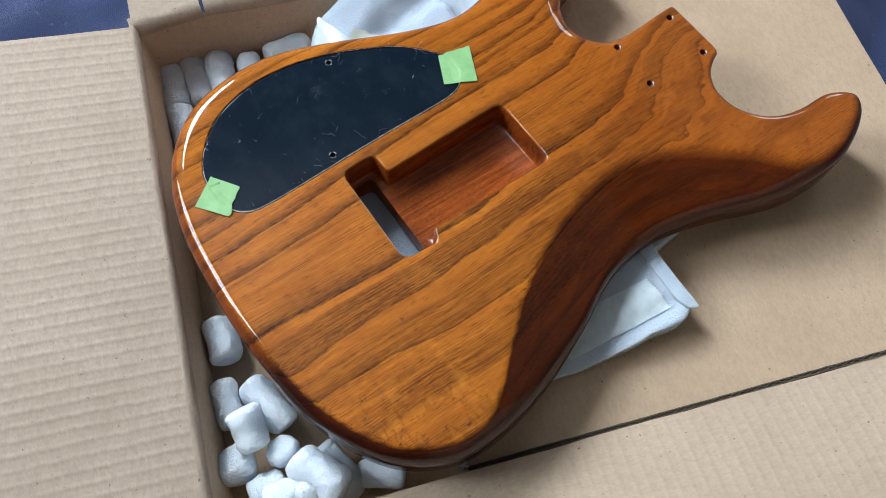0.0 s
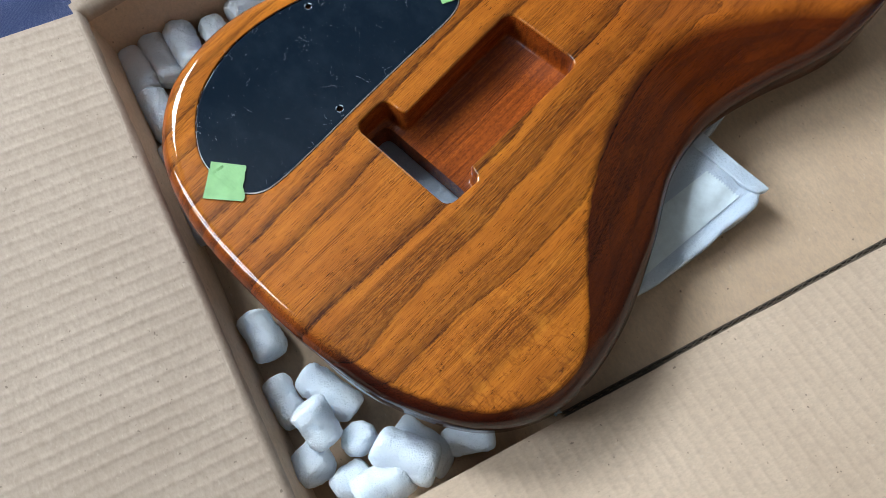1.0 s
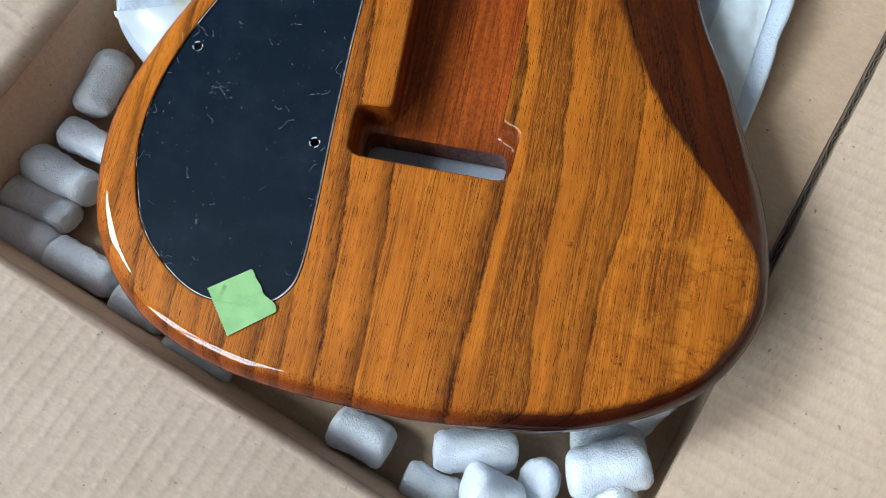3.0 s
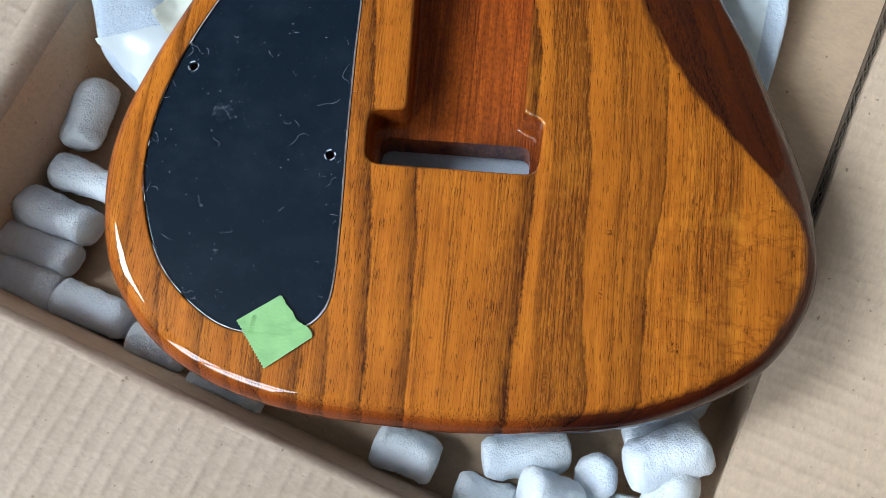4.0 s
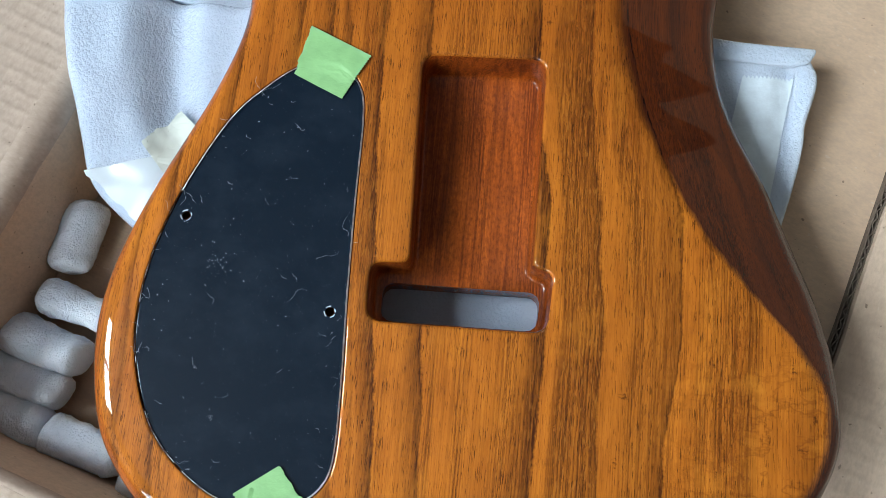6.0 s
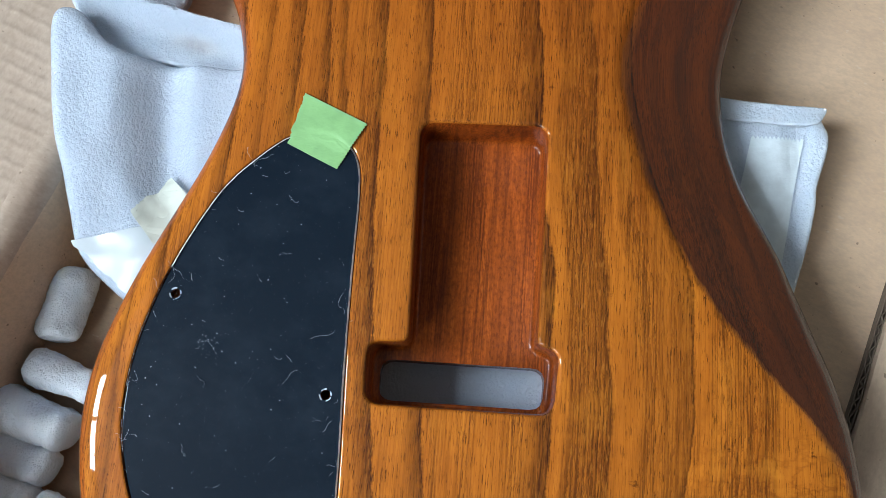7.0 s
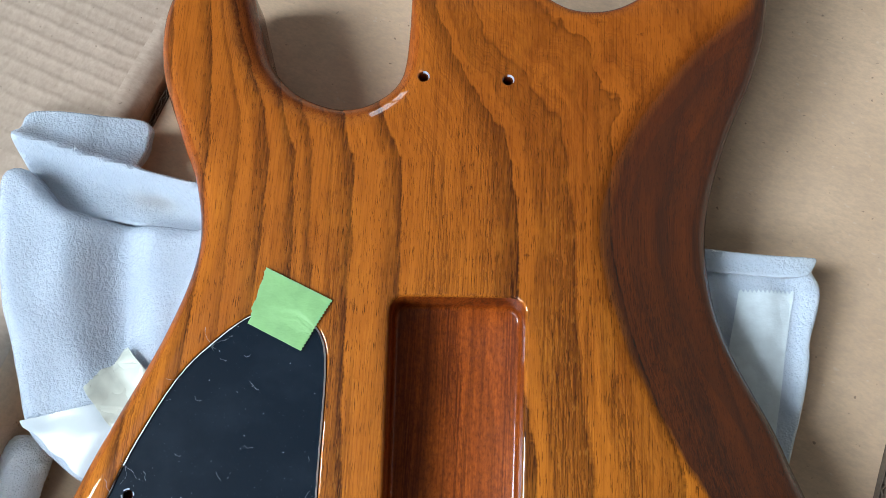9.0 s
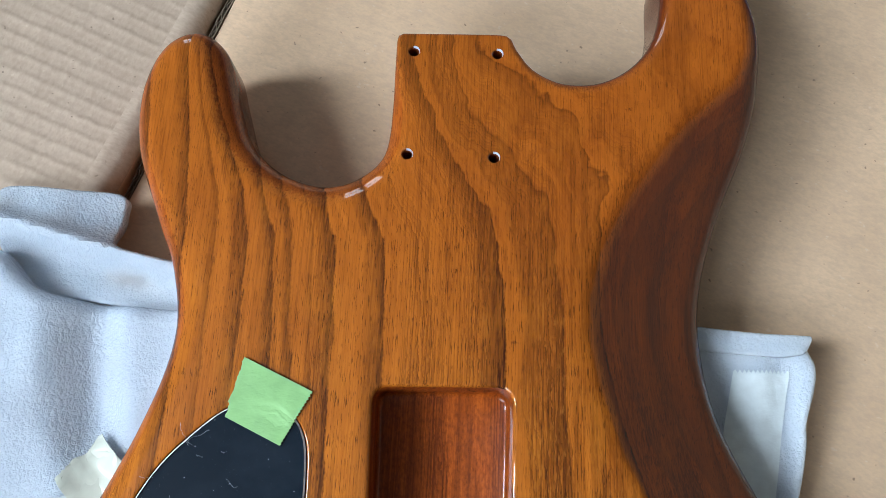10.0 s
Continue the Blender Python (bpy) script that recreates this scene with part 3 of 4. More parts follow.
def upright(a, b, za, zb, foot, thick=0.004, lean=0.0):
    """A wall standing between plan points a and b with the heights za and zb at its ends, leaning outwards towards the top."""
    a, b = np.array(a, float), np.array(b, float)
    d = (b - a) / np.linalg.norm(b - a)
    nr = np.array((-d[1], d[0])) * thick
    bm = bmesh.new()
    n = 30
    rows = []
    for i in range(n + 1):
        t = i / n
        p = a + (b - a) * t
        bow = nr / thick * math.sin(t * math.pi) * 0.002
        z = za + (zb - za) * t
        zs = [foot, foot + (z - foot) * 0.5, z - 0.0015, z]
        rows.append([bm.verts.new((*(p + bow + (s + lean / thick * ((zz - foot) / (z - foot)) ** 2) * nr), zz)) for s, order in ((0, zs), (1, zs[::-1])) for zz in order])
    for r0, r1 in zip(rows, rows[1:]):
        for k in range(len(r0)):
            bm.faces.new([r0[k], r1[k], r1[(k + 1) % 8], r0[(k + 1) % 8]])
    bm.faces.new(rows[0])
    bm.faces.new(rows[-1][::-1])
    return finish(bm, 0.7)


part("wall", upright((W, 0.0), (-0.009, 0.0), -0.0512, -0.0362, FLOOR, lean=0.003), M_LINER, box)
part("wall", upright((W, 0.575), (W, 0.0), -0.0592, -0.0462, FLOOR), M_LINER, box)
part("wall", upright((0.0, -0.006), (-0.0082, 0.0495), -0.0362, -0.0365, FLOOR, lean=0.003), M_LINER, box)
part("wall", upright((-0.0075, 0.0485), (-0.016, 0.575), -0.0368, -0.067, FLOOR, lean=0.003), M_LINER, box)
part("wall", upright((-0.012, 0.564), (W, 0.564), -0.0645, -0.0645, FLOOR), M_LINER, box)
# flaps
part("flap", board([(-0.003, -0.215, 0.030), (W + 0.01, -0.215, 0.018), (W, -0.0080, -0.0148), (-0.006, -0.0080, 0.0003)], -0.0275, sag=lambda s, t: -0.004 * (1 - t) ** 2 * math.sin(s * 3)),
     M_BOARD, box, "ridged flap folded outwards")


def side_flap(corners, lift, sag=None, material=M_BOARD):
    """A flap whose flutes run across the box: built in a turned frame so that they stay along local y."""
    ob = part("flap", board([(-y, x, z) for x, y, z in corners], lift, sag=sag), material, box, "ridged flap folded outwards")
    ob.matrix_local = pose(0, 0, 0, 0, 0, -90)
    return ob


side_flap([(W - 0.0042, 0.0, -0.001), (W - 0.0052, 0.57, -0.012), (W + 0.24, 0.585, 0.028), (W + 0.24, -0.012, 0.034)], -0.0455, lambda s, t: 0.003 * math.sin(t * 3.1), M_FLAP)
side_flap([(-0.0125, -0.0065, 0.0015), (-0.0205, 0.0475, 0.0015), (-0.225, 0.058, 0.045), (-0.228, -0.006, 0.040)], -0.0275)
side_flap([(-0.0225, 0.0495, 0.0015), (-0.0305, 0.57, -0.0285), (-0.235, 0.585, 0.012), (-0.226, 0.060, 0.045)], -0.0278)


def fold(a, b, za, zb, out=0.0098, drop=0.011):
    """The rounded crease from the inner face of a wall (along a to b) over to the flap, whose surface it meets at the heights za and zb."""
    a, b = np.array(a, float), np.array(b, float)
    d = (b - a) / np.linalg.norm(b - a)
    nr = np.array((-d[1], d[0]))
    bm = bmesh.new()
    n, m = 60, 9
    rows = []
    for i in range(n + 1):
        t = i / n
        p = a + (b - a) * t
        z = za + (zb - za) * t
        row = []
        for thick in (0.0, 0.0022):
            side = []
            for j in range(m + 1):
                ang = math.pi / 2 * j / m
                o, h = (out - thick * 0.3) * (1 - math.cos(ang)) + thick * math.cos(ang), z - drop + (drop - thick) * math.sin(ang)
                w = 0.0006 * noise.noise(Vector((p[0] * 60, p[1] * 60, j * 0.4))) + 0.0005 * noise.noise(Vector((p[0] * 190, p[1] * 190, j * 0.7)))
                side.append(bm.verts.new((*(p + nr * (o + w * math.cos(ang))), h + w * math.sin(ang))))
            row += side if thick == 0 else side[::-1]
        rows.append(row)
    for r0, r1 in zip(rows, rows[1:]):
        for k in range(len(r0)):
            bm.faces.new([r0[k], r1[k], r1[(k + 1) % len(r0)], r0[(k + 1) % len(r0)]])
    bm.faces.new(rows[0])
    bm.faces.new(rows[-1][::-1])
    return part("crease", finish(bm, 0.9), M_CREASE, box, "rounded crease between wall and flap")


fold((W, -0.0030), (-0.009, -0.0030), -0.0417, -0.0267, 0.0056, 0.0070)
fold((-0.0026, -0.008), (-0.0101, 0.0480), -0.0258, -0.0258, 0.0106)
fold((-0.0106, 0.0500), (-0.0190, 0.572), -0.0260, -0.0560, 0.0122)


def fluted_edge(a, b, z, height, parent, label):
    """A board standing on edge: two liners and the zigzag core between them, seen from above."""
    a, b = np.array(a, float), np.array(b, float)
    d = (b - a) / np.linalg.norm(b - a)
    nr = np.array((-d[1], d[0]))
    length = float(np.linalg.norm(b - a))
    bm = bmesh.new()

    def ribbon(pts, w):
        m = len(pts)
        pts = np.array(pts)
        t = np.gradient(pts, axis=0)
        q = np.stack([-t[:, 1], t[:, 0]], 1)
        q /= np.linalg.norm(q, axis=1)[:, None]
        vs = []
        for i in range(m):
            zz = z + noise.noise(Vector((pts[i][0] * 220, pts[i][1] * 220, w * 900))) * 0.0014
            vs.append([bm.verts.new((*(pts[i] + s * q[i] * w / 2), h)) for s, h in ((-1, z - height), (-1, zz), (1, zz), (1, z - height))])
        for p0, p1 in zip(vs, vs[1:]):
            for k in range(3):
                bm.faces.new([p0[k], p1[k], p1[k + 1], p0[k + 1]])

    steps = int(length / 0.0011)
    for off in (-0.0013, 0.0013):
        ribbon([a + d * length * i / 90 + nr * (off + noise.noise(Vector((i * 0.9, off * 999, 2))) * 0.00025) for i in range(91)], 0.0006)
    ribbon([a + d * length * i / steps + nr * 0.00095 * (0.7 + 0.6 * noise.noise(Vector((i * 0.21, 3.0, 1.0)))) * math.sin(i * 0.0011 * 2 * math.pi / 0.0066 + 2.2 * noise.noise(Vector((i * 0.07, 1.0, 2.0)))) for i in range(steps + 1)], 0.0005)
    return part("cut_edge", finish(bm, 0.9), M_FLUTE, parent, label)


fluted_edge((0.3822, 0.158), (0.3822, 0.569), -0.0540, 0.012, box, "dark fluted cut edge of cardboard")
fluted_edge((-0.0205, 0.0484), (-0.1150, 0.0530), -0.0262, 0.004, box, "fluted cut edge of cardboard")

carton = tagged(empty("inner_carton", BOX), "flat brown cardboard carton lying inside the box", "carton")
part("top_panel", board([(-0.009, 0.156, 0), (0.3803, 0.156, 0), (0.3803, 0.5725, 0), (-0.012, 0.5725, 0)], -0.0570, sag=lambda s, t: -0.001 * math.sin(3 * s)), M_SMOOTH, carton)
part("front_wall", upright((0.376, 0.1605), (-0.003, 0.1605), -0.0615, -0.0615, FLOOR + 0.001), M_SMOOTH, carton)
fluted_edge((-0.0110, 0.160), (-0.0140, 0.562), -0.0566, 0.006, carton, "fluted cut edge of cardboard")
# torn pale paper at the corner of the carton
bm = bmesh.new()
for i in range(7):
    m = pose(0.3775 + 0.0012 * (i % 3), 0.1535 + 0.0011 * (i // 2), -0.0555 + 0.0006 * (i % 2), 20 * i, 33 * i, 50 * i) @ Matrix.Diagonal((0.0035, 0.0022, 0.0008, 1))
    bmesh.ops.create_icosphere(bm, subdivisions=1, radius=0.9, matrix=m)
part("torn_corner", finish(bm), M_LABEL, carton, "torn pale paper at a corner")

# ---- guitar body ----
OUTLINE = [(-0.002, -0.363), (-0.0652, -0.360), (-0.112, -0.3446), (-0.1428, -0.3155), (-0.155, -0.282), (-0.1563, -0.246), (-0.145, -0.2046), (-0.1214, -0.147),
           (-0.1125, -0.110), (-0.1172, -0.081), (-0.1276, -0.0575), (-0.1412, -0.025), (-0.1445, 0.004), (-0.1375, 0.0272), (-0.1223, 0.0363), (-0.1088, 0.0282), (-0.1010, 0.007),
           (-0.0925, -0.0157), (-0.078, -0.0308), (-0.058, -0.0377), (-0.0414, -0.0336), (-0.0300, -0.0212), (-0.0275, 0.004)]
OUTLINE_R = [(0.0275, 0.0295), (0.036, 0.0195), (0.050, 0.0137), (0.066, 0.0150), (0.080, 0.0235), (0.0895, 0.037), (0.0938, 0.0555), (0.0950, 0.081), (0.1048, 0.0980), (0.118, 0.0955),
             (0.131, 0.0765), (0.1398, 0.050), (0.1395, 0.016), (0.1335, -0.009), (0.1210, -0.0425), (0.1126, -0.076), (0.1117, -0.102), (0.1184, -0.1345), (0.1384, -0.1755),
             (0.1572, -0.224), (0.1640, -0.2695), (0.157, -0.301), (0.135, -0.329), (0.092, -0.351)]
THICK = 0.0445
HEEL = [(-0.0275, 0.020), (-0.0272, 0.0335), (-0.0255, 0.0352), (0.0, 0.0358), (0.0225, 0.0362), (0.0252, 0.0345)]
FOOT = (0.045, -0.3598)
OUT = np.vstack([raw_spline(OUTLINE_R[-2:] + [FOOT] + OUTLINE, False)[48:], HEEL, raw_spline(OUTLINE_R + [FOOT, OUTLINE[0]], False)[:-25]])
OUT = resample(OUT, 520)
if np.sum(OUT[:, 0] * np.roll(OUT[:, 1], -1) - OUT[:, 1] * np.roll(OUT[:, 0], -1)) < 0:
    OUT = OUT[::-1]

BELLY_Y = [-0.30, -0.276, -0.260, -0.244, -0.224, -0.203, -0.186, -0.165, -0.147, -0.121, -0.103, -0.084, -0.062, -0.041, -0.017, 0.0, 0.017, 0.032, 0.06]
BELLY_X = [0.167, 0.160, 0.152, 0.141, 0.122, 0.104, 0.092, 0.081, 0.071, 0.062, 0.058, 0.058, 0.063, 0.073, 0.089, 0.103, 0.121, 0.135, 0.160]
BELLY_N = np.gradient(BELLY_X, BELLY_Y)


def belly(x, y):
    """Depth of the carved comfort cut at a place of the back."""
    xb = np.interp(y, BELLY_Y, BELLY_X)
    dx = (x - xb) / math.sqrt(1 + np.interp(y, BELLY_Y, BELLY_N) ** 2)
    soft = 0.0025 + 0.005 * min(1, max(0, (y + 0.20) / 0.15))
    d = max(0.0, dx + soft / 2)
    ramp = d * d / (2 * soft) if d < soft else d - soft / 2
    return min(0.019, ramp * 0.37)


def edge_radius(p):
    x, y = p
    if y > 0.012 and -0.04 < x < 0.03:
        return 0.0018
    if x > 0.02 and x < 0.1 and y > 0.0:
        return 0.006
    if x > 0.09 and -0.19 < y < 0.0:
        return 0.007
    if -0.110 < x < -0.032 and y > -0.045:
        return 0.0155
    return 0.0115


R = np.array([edge_radius(p) for p in OUT])
R = np.mean([np.roll(R, s) for s in range(-6, 7)], axis=0)
CAVITY = rounded([(-0.0265, -0.1265), (-0.0225, -0.2235), (-0.0395, -0.2245), (-0.0385, -0.2500), (0.0385, -0.2485), (0.0397, -0.2228), (0.0305, -0.2205), (0.0300, -0.1245)][::-1],
                 [0.006, 0.0030, 0.0050, 0.006, 0.006, 0.0045, 0.0012, 0.006][::-1])
CAVITY = resample(CAVITY, 150)
SLOT = resample(rounded([(-0.0372, -0.2480), (0.0368, -0.2465), (0.0375, -0.2275), (-0.0375, -0.2290)], [0.005] * 4), 60)
COVER = spline([(-0.084, -0.1385), (-0.098, -0.1505), (-0.109, -0.1635), (-0.119, -0.1825), (-0.1285, -0.206), (-0.135, -0.231), (-0.1368, -0.253), (-0.1345, -0.274), (-0.125, -0.299),
                (-0.111, -0.3155), (-0.092, -0.3275), (-0.074, -0.330), (-0.058, -0.3272), (-0.0485, -0.3195), (-0.0450, -0.307), (-0.0455, -0.277), (-0.0475, -0.240), (-0.0490, -0.200),
                (-0.0500, -0.160), (-0.0530, -0.1455), (-0.0605, -0.1375), (-0.071, -0.1350)], 220)
if np.sum(COVER[:, 0] * np.roll(COVER[:, 1], -1) - COVER[:, 1] * np.roll(COVER[:, 0], -1)) < 0:
    COVER = COVER[::-1]


def ring(x, y, r, n=14):
    return np.array([(x + r * math.cos(2 * math.pi * i / n), y + r * math.sin(2 * math.pi * i / n)) for i in range(n)])


NECK_HOLES = [ring(sx * 0.019, sy * 0.0255, 0.0024) for sx in (-1, 1) for sy in (-1, 1)]


def guitar_body():
    nrm = outward(OUT)
    loops, drops = [], []
    for a in np.linspace(0, math.pi / 2, 10):
        loops.append(OUT - nrm * (R * (1 - math.cos(a)))[:, None])
        drops.append(R * (1 - math.sin(a)))
    loops.append(loops[-1] - nrm * 0.0005)
    drops.append(np.zeros(len(OUT)))
    cn, pn = outward(CAVITY), outward(COVER)
    lip = 0.0014
    for a in (0, 0.5, 1.0, math.pi / 2):
        loops.append(CAVITY + cn * lip * (1 - math.cos(a)))
        drops.append(np.full(len(CAVITY), lip * (1 - math.sin(a))))
    loops.append(CAVITY + cn * (lip + 0.0004))
    drops.append(np.zeros(len(CAVITY)))
    recess = COVER + pn * 0.0006
    for o, d in ((0.0, 0.0004), (0.0005, 0.0), (0.0008, 0.0)):
        loops.append(recess + pn * o)
        drops.append(np.full(len(recess), d))
    for h in NECK_HOLES:
        loops += [h, (h - h.mean(0)) * 1.2 + h.mean(0)]
        drops += [np.full(len(h), 0.0005), np.zeros(len(h))]
    holes = [CAVITY, recess] + NECK_HOLES
    step = 0.0045
    gx, gy = np.meshgrid(np.arange(-0.16, 0.17, step), np.arange(-0.365, 0.1, step))
    g = np.stack([gx.ravel(), gy.ravel()], 1)
    inner = loops[10]
    g = g[inside(g, inner)]
    g = g[distance(g, inner) > 0.002]
    for h, c in ((CAVITY, 0.003), (recess, 0.002), *[(q, 0.002) for q in NECK_HOLES]):
        g = g[~inside(g, h)]
        g = g[distance(g, h) > c]
    co, tris, src = fill(loops, g, OUT, holes)
    dr = drops_of(loops, drops, src)
    bm = bmesh.new()
    vs = [bm.verts.new((x, y, -belly(x, y) - d)) for (x, y), d in zip(co, dr)]
    for t in tris:
        f = bm.faces.new([vs[i] for i in t])
        mid = f.calc_center_median()
        low = -mid.z - belly(mid.x, mid.y)
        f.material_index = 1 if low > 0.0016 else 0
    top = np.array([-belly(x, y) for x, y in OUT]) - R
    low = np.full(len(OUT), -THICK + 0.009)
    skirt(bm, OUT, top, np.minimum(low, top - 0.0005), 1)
    prev, zp = OUT, np.minimum(low, top - 0.0005)
    for a in (0.4, 0.8, 1.2, math.pi / 2):
        lp = OUT - nrm * 0.009 * (1 - math.cos(a))
        z = np.full(len(OUT), -THICK + 0.009 - 0.009 * math.sin(a))
        n = len(OUT)
        va = [bm.verts.new((*q, h)) for q, h in zip(prev, zp)]
        vb = [bm.verts.new((*q, h)) for q, h in zip(lp, z)]
        for i in range(n):
            f = bm.faces.new((va[i], vb[i], vb[(i + 1) % n], va[(i + 1) % n]))
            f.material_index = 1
        prev, zp = lp, z
    co, tris, _ = fill([prev, SLOT], [], prev, [SLOT])
    vs = [bm.verts.new((x, y, -THICK)) for x, y in co]
    for t in tris:
        bm.faces.new([vs[i] for i in t]).material_index = 1
    depth = -0.0225
    fil = [(0.0, -lip), (0.00045, -0.0042), (0.0, -0.0046), (0.00045, -0.0082), (0.0, -0.0086), (0.00045, -0.0124), (0.0, -0.0128), (0.0, depth + 0.003), (0.0006, depth + 0.0012), (0.0022, depth)]
    for (o0, z0), (o1, z1) in zip(fil, fil[1:]):
        n = len(CAVITY)
        va = [bm.verts.new((*q, z0)) for q in CAVITY - cn * o0]
        vb = [bm.verts.new((*q, z1)) for q in CAVITY - cn * o1]
        for i in range(n):
            bm.faces.new((va[i], vb[i], vb[(i + 1) % n], va[(i + 1) % n])).material_index = 2
    base = CAVITY - cn * 0.0022
    hole = np.array([p * (1, 1) for p in SLOT])
    hole[:, 0] = hole[:, 0] * 0.955 + 0.0004
    hole[:, 1] = -0.2385 + (hole[:, 1] + 0.2385) * 0.93
    co, tris, _ = fill([base, hole], [], base, [hole])
    vs = [bm.verts.new((x, y, depth)) for x, y in co]
    for t in tris:
        bm.faces.new([vs[i] for i in t]).material_index = 2
    n = len(hole)
    va = [bm.verts.new((*q, depth)) for q in hole]
    vb = [bm.verts.new((*q, -THICK)) for q in SLOT]
    for i in range(n):
        bm.faces.new((va[i], vb[i], vb[(i + 1) % n], va[(i + 1) % n])).material_index = 2
    skirt(bm, recess, -0.0004, -0.0180, 2)
    co, tris, _ = fill([recess], [], recess, [])
    vs = [bm.verts.new((x, y, -0.0180)) for x, y in co]
    for t in tris:
        bm.faces.new([vs[i] for i in t]).material_index = 2
    for h in NECK_HOLES:
        skirt(bm, h, -0.0005, -0.040, 2)
        bm.faces.new([bm.verts.new((*q, -0.040)) for q in h]).material_index = 2
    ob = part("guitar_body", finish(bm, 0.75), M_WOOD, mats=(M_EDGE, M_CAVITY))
    return tagged(ob, "glossy amber brown striped wooden electric guitar body lying face down", "guitar body")


body = guitar_body()
# pale crescents paint the glint on one side of each screw hole
for hx, hy in ((-0.019, 0.0255), (0.019, 0.0255), (-0.019, -0.0255), (0.019, -0.0255)):
    bm = bmesh.new()
    n = 22
    rows = []
    for i in range(n + 1):
        a = math.radians(-30 + 130 * i / n)
        wob = 0.00025 * noise.noise(Vector((i * 0.8, hx * 300, hy * 300)))
        rows.append([bm.verts.new((hx + math.cos(a) * r, hy + math.sin(a) * r, z)) for r, z in ((0.00225, -0.0012), (0.00238, -0.0003), (0.00255 + wob * 0.6, 0.00010), (0.0027 + wob * 0.6, 0.00002))])
    for r0, r1 in zip(rows, rows[1:]):
        for q in range(3):
            bm.faces.new((r0[q], r1[q], r1[q + 1], r0[q + 1]))
    part("screw_hole_glint", finish(bm), M_LINT_GLINT, body, "painted glint on the rim of a screw hole")

# ---- cover plate, dust and tape ----
cover = part("cavity_cover", slab(COVER - outward(COVER) * 0.0001, lambda x, y: -0.0006, -0.0024, 0.0004, 0.02, 3, [ring(-0.1228, -0.2115, 0.0021), ring(-0.0542, -0.2480, 0.0021)]), M_PLASTIC)
tagged(cover, "dusty black plastic control cavity cover with two screw holes", "cover plate")


def tube(points, r, sides=4):
    bm = bmesh.new()
    rings = []
    p = [Vector(q) for q in points]
    for i, q in enumerate(p):
        t = (p[min(i + 1, len(p) - 1)] - p[max(i - 1, 0)]).normalized()
        s = t.cross(Vector((0, 0, 1))).normalized()
        u = s.cross(t)
        rings.append([bm.verts.new(q + (s * math.cos(a) + u * math.sin(a)) * r) for a in [2 * math.pi * k / sides for k in range(sides)]])
    for a, b in zip(rings, rings[1:]):
        for k in range(sides):
            bm.faces.new((a[k], b[k], b[(k + 1) % sides], a[(k + 1) % sides]))
    return bm


def merge(target, bm):
    me = bpy.data.meshes.new("tmp")
    bm.to_mesh(me)
    bm.free()
    target.from_mesh(me)
    bpy.data.meshes.remove(me)


rng = random.Random(5)
TAPE_UPPER = [(-0.079, -0.1175), (-0.084, -0.1415), (-0.0610, -0.1515), (-0.0500, -0.1300)]
TAPE_LOWER = [(-0.0840, -0.3255), (-0.0690, -0.3445), (-0.0505, -0.3295), (-0.0670, -0.3130)]


def on_cover():
    while True:
        q = (rng.uniform(-0.136, -0.046), rng.uniform(-0.328, -0.137))
        if inside(np.array([q]), COVER)[0]:
            return q


bm = bmesh.new()
for i in range(250):
    x, y = on_cover()
    r = rng.choice((0.00005, 0.00005, 0.00007, 0.00009, 0.00016))
    bmesh.ops.create_icosphere(bm, subdivisions=1, radius=1, matrix=pose(x, y, -0.0005, 0, 0, rng.uniform(0, 180)) @ Matrix.Diagonal((r * rng.uniform(1, 2.5), r, r * 0.5, 1)))
for i in range(26):
    x, y = -0.1047 + rng.gauss(0, 0.0028), -0.2320 + rng.gauss(0, 0.0022)
    r = rng.choice((0.00007, 0.0001, 0.00016))
    bmesh.ops.create_icosphere(bm, subdivisions=1, radius=1, matrix=pose(x, y, -0.0005, 0, 0, rng.uniform(0, 180)) @ Matrix.Diagonal((r * rng.uniform(1, 4), r, r * 0.4, 1)))
tagged(part("dust", bm, M_LINT_GLINT), "pale dust specks on a black plate", "dust", kind="stuff")
bm = bmesh.new()
for i in range(60):
    if i < 36:
        k = rng.randrange(len(COVER))
        x, y = COVER[k] + rng.uniform(-0.004, 0.0015) * outward(COVER)[k]
    else:
        x, y = on_cover()
    if any(distance(np.array([(x, y)]), np.array(q))[0] < 0.009 or inside(np.array([(x, y)]), np.array(q))[0] for q in (TAPE_UPPER, TAPE_LOWER)):
        continue
    a, turn, L = rng.uniform(0, 6.28), rng.uniform(-0.12, 0.12), rng.choice((0.002, 0.003, 0.004, 0.006, 0.011))
    pts = []
    for s in range(9):
        pts.append((x, y, 0.0 if s % 4 else 0.0006))
        a += turn + rng.uniform(-0.75, 0.75)
        x, y = x + math.cos(a) * L / 8, y + math.sin(a) * L / 8
    merge(bm, tube(pts, 0.00004, 3))
tagged(part("lint", bm, M_LINT_GLINT), "thin pale curled fibres on a black plate", "lint", kind="stuff")
# frayed film edge, its highlight painted as near-white colour
bm = bmesh.new()
n = len(COVER)
pn = outward(COVER)
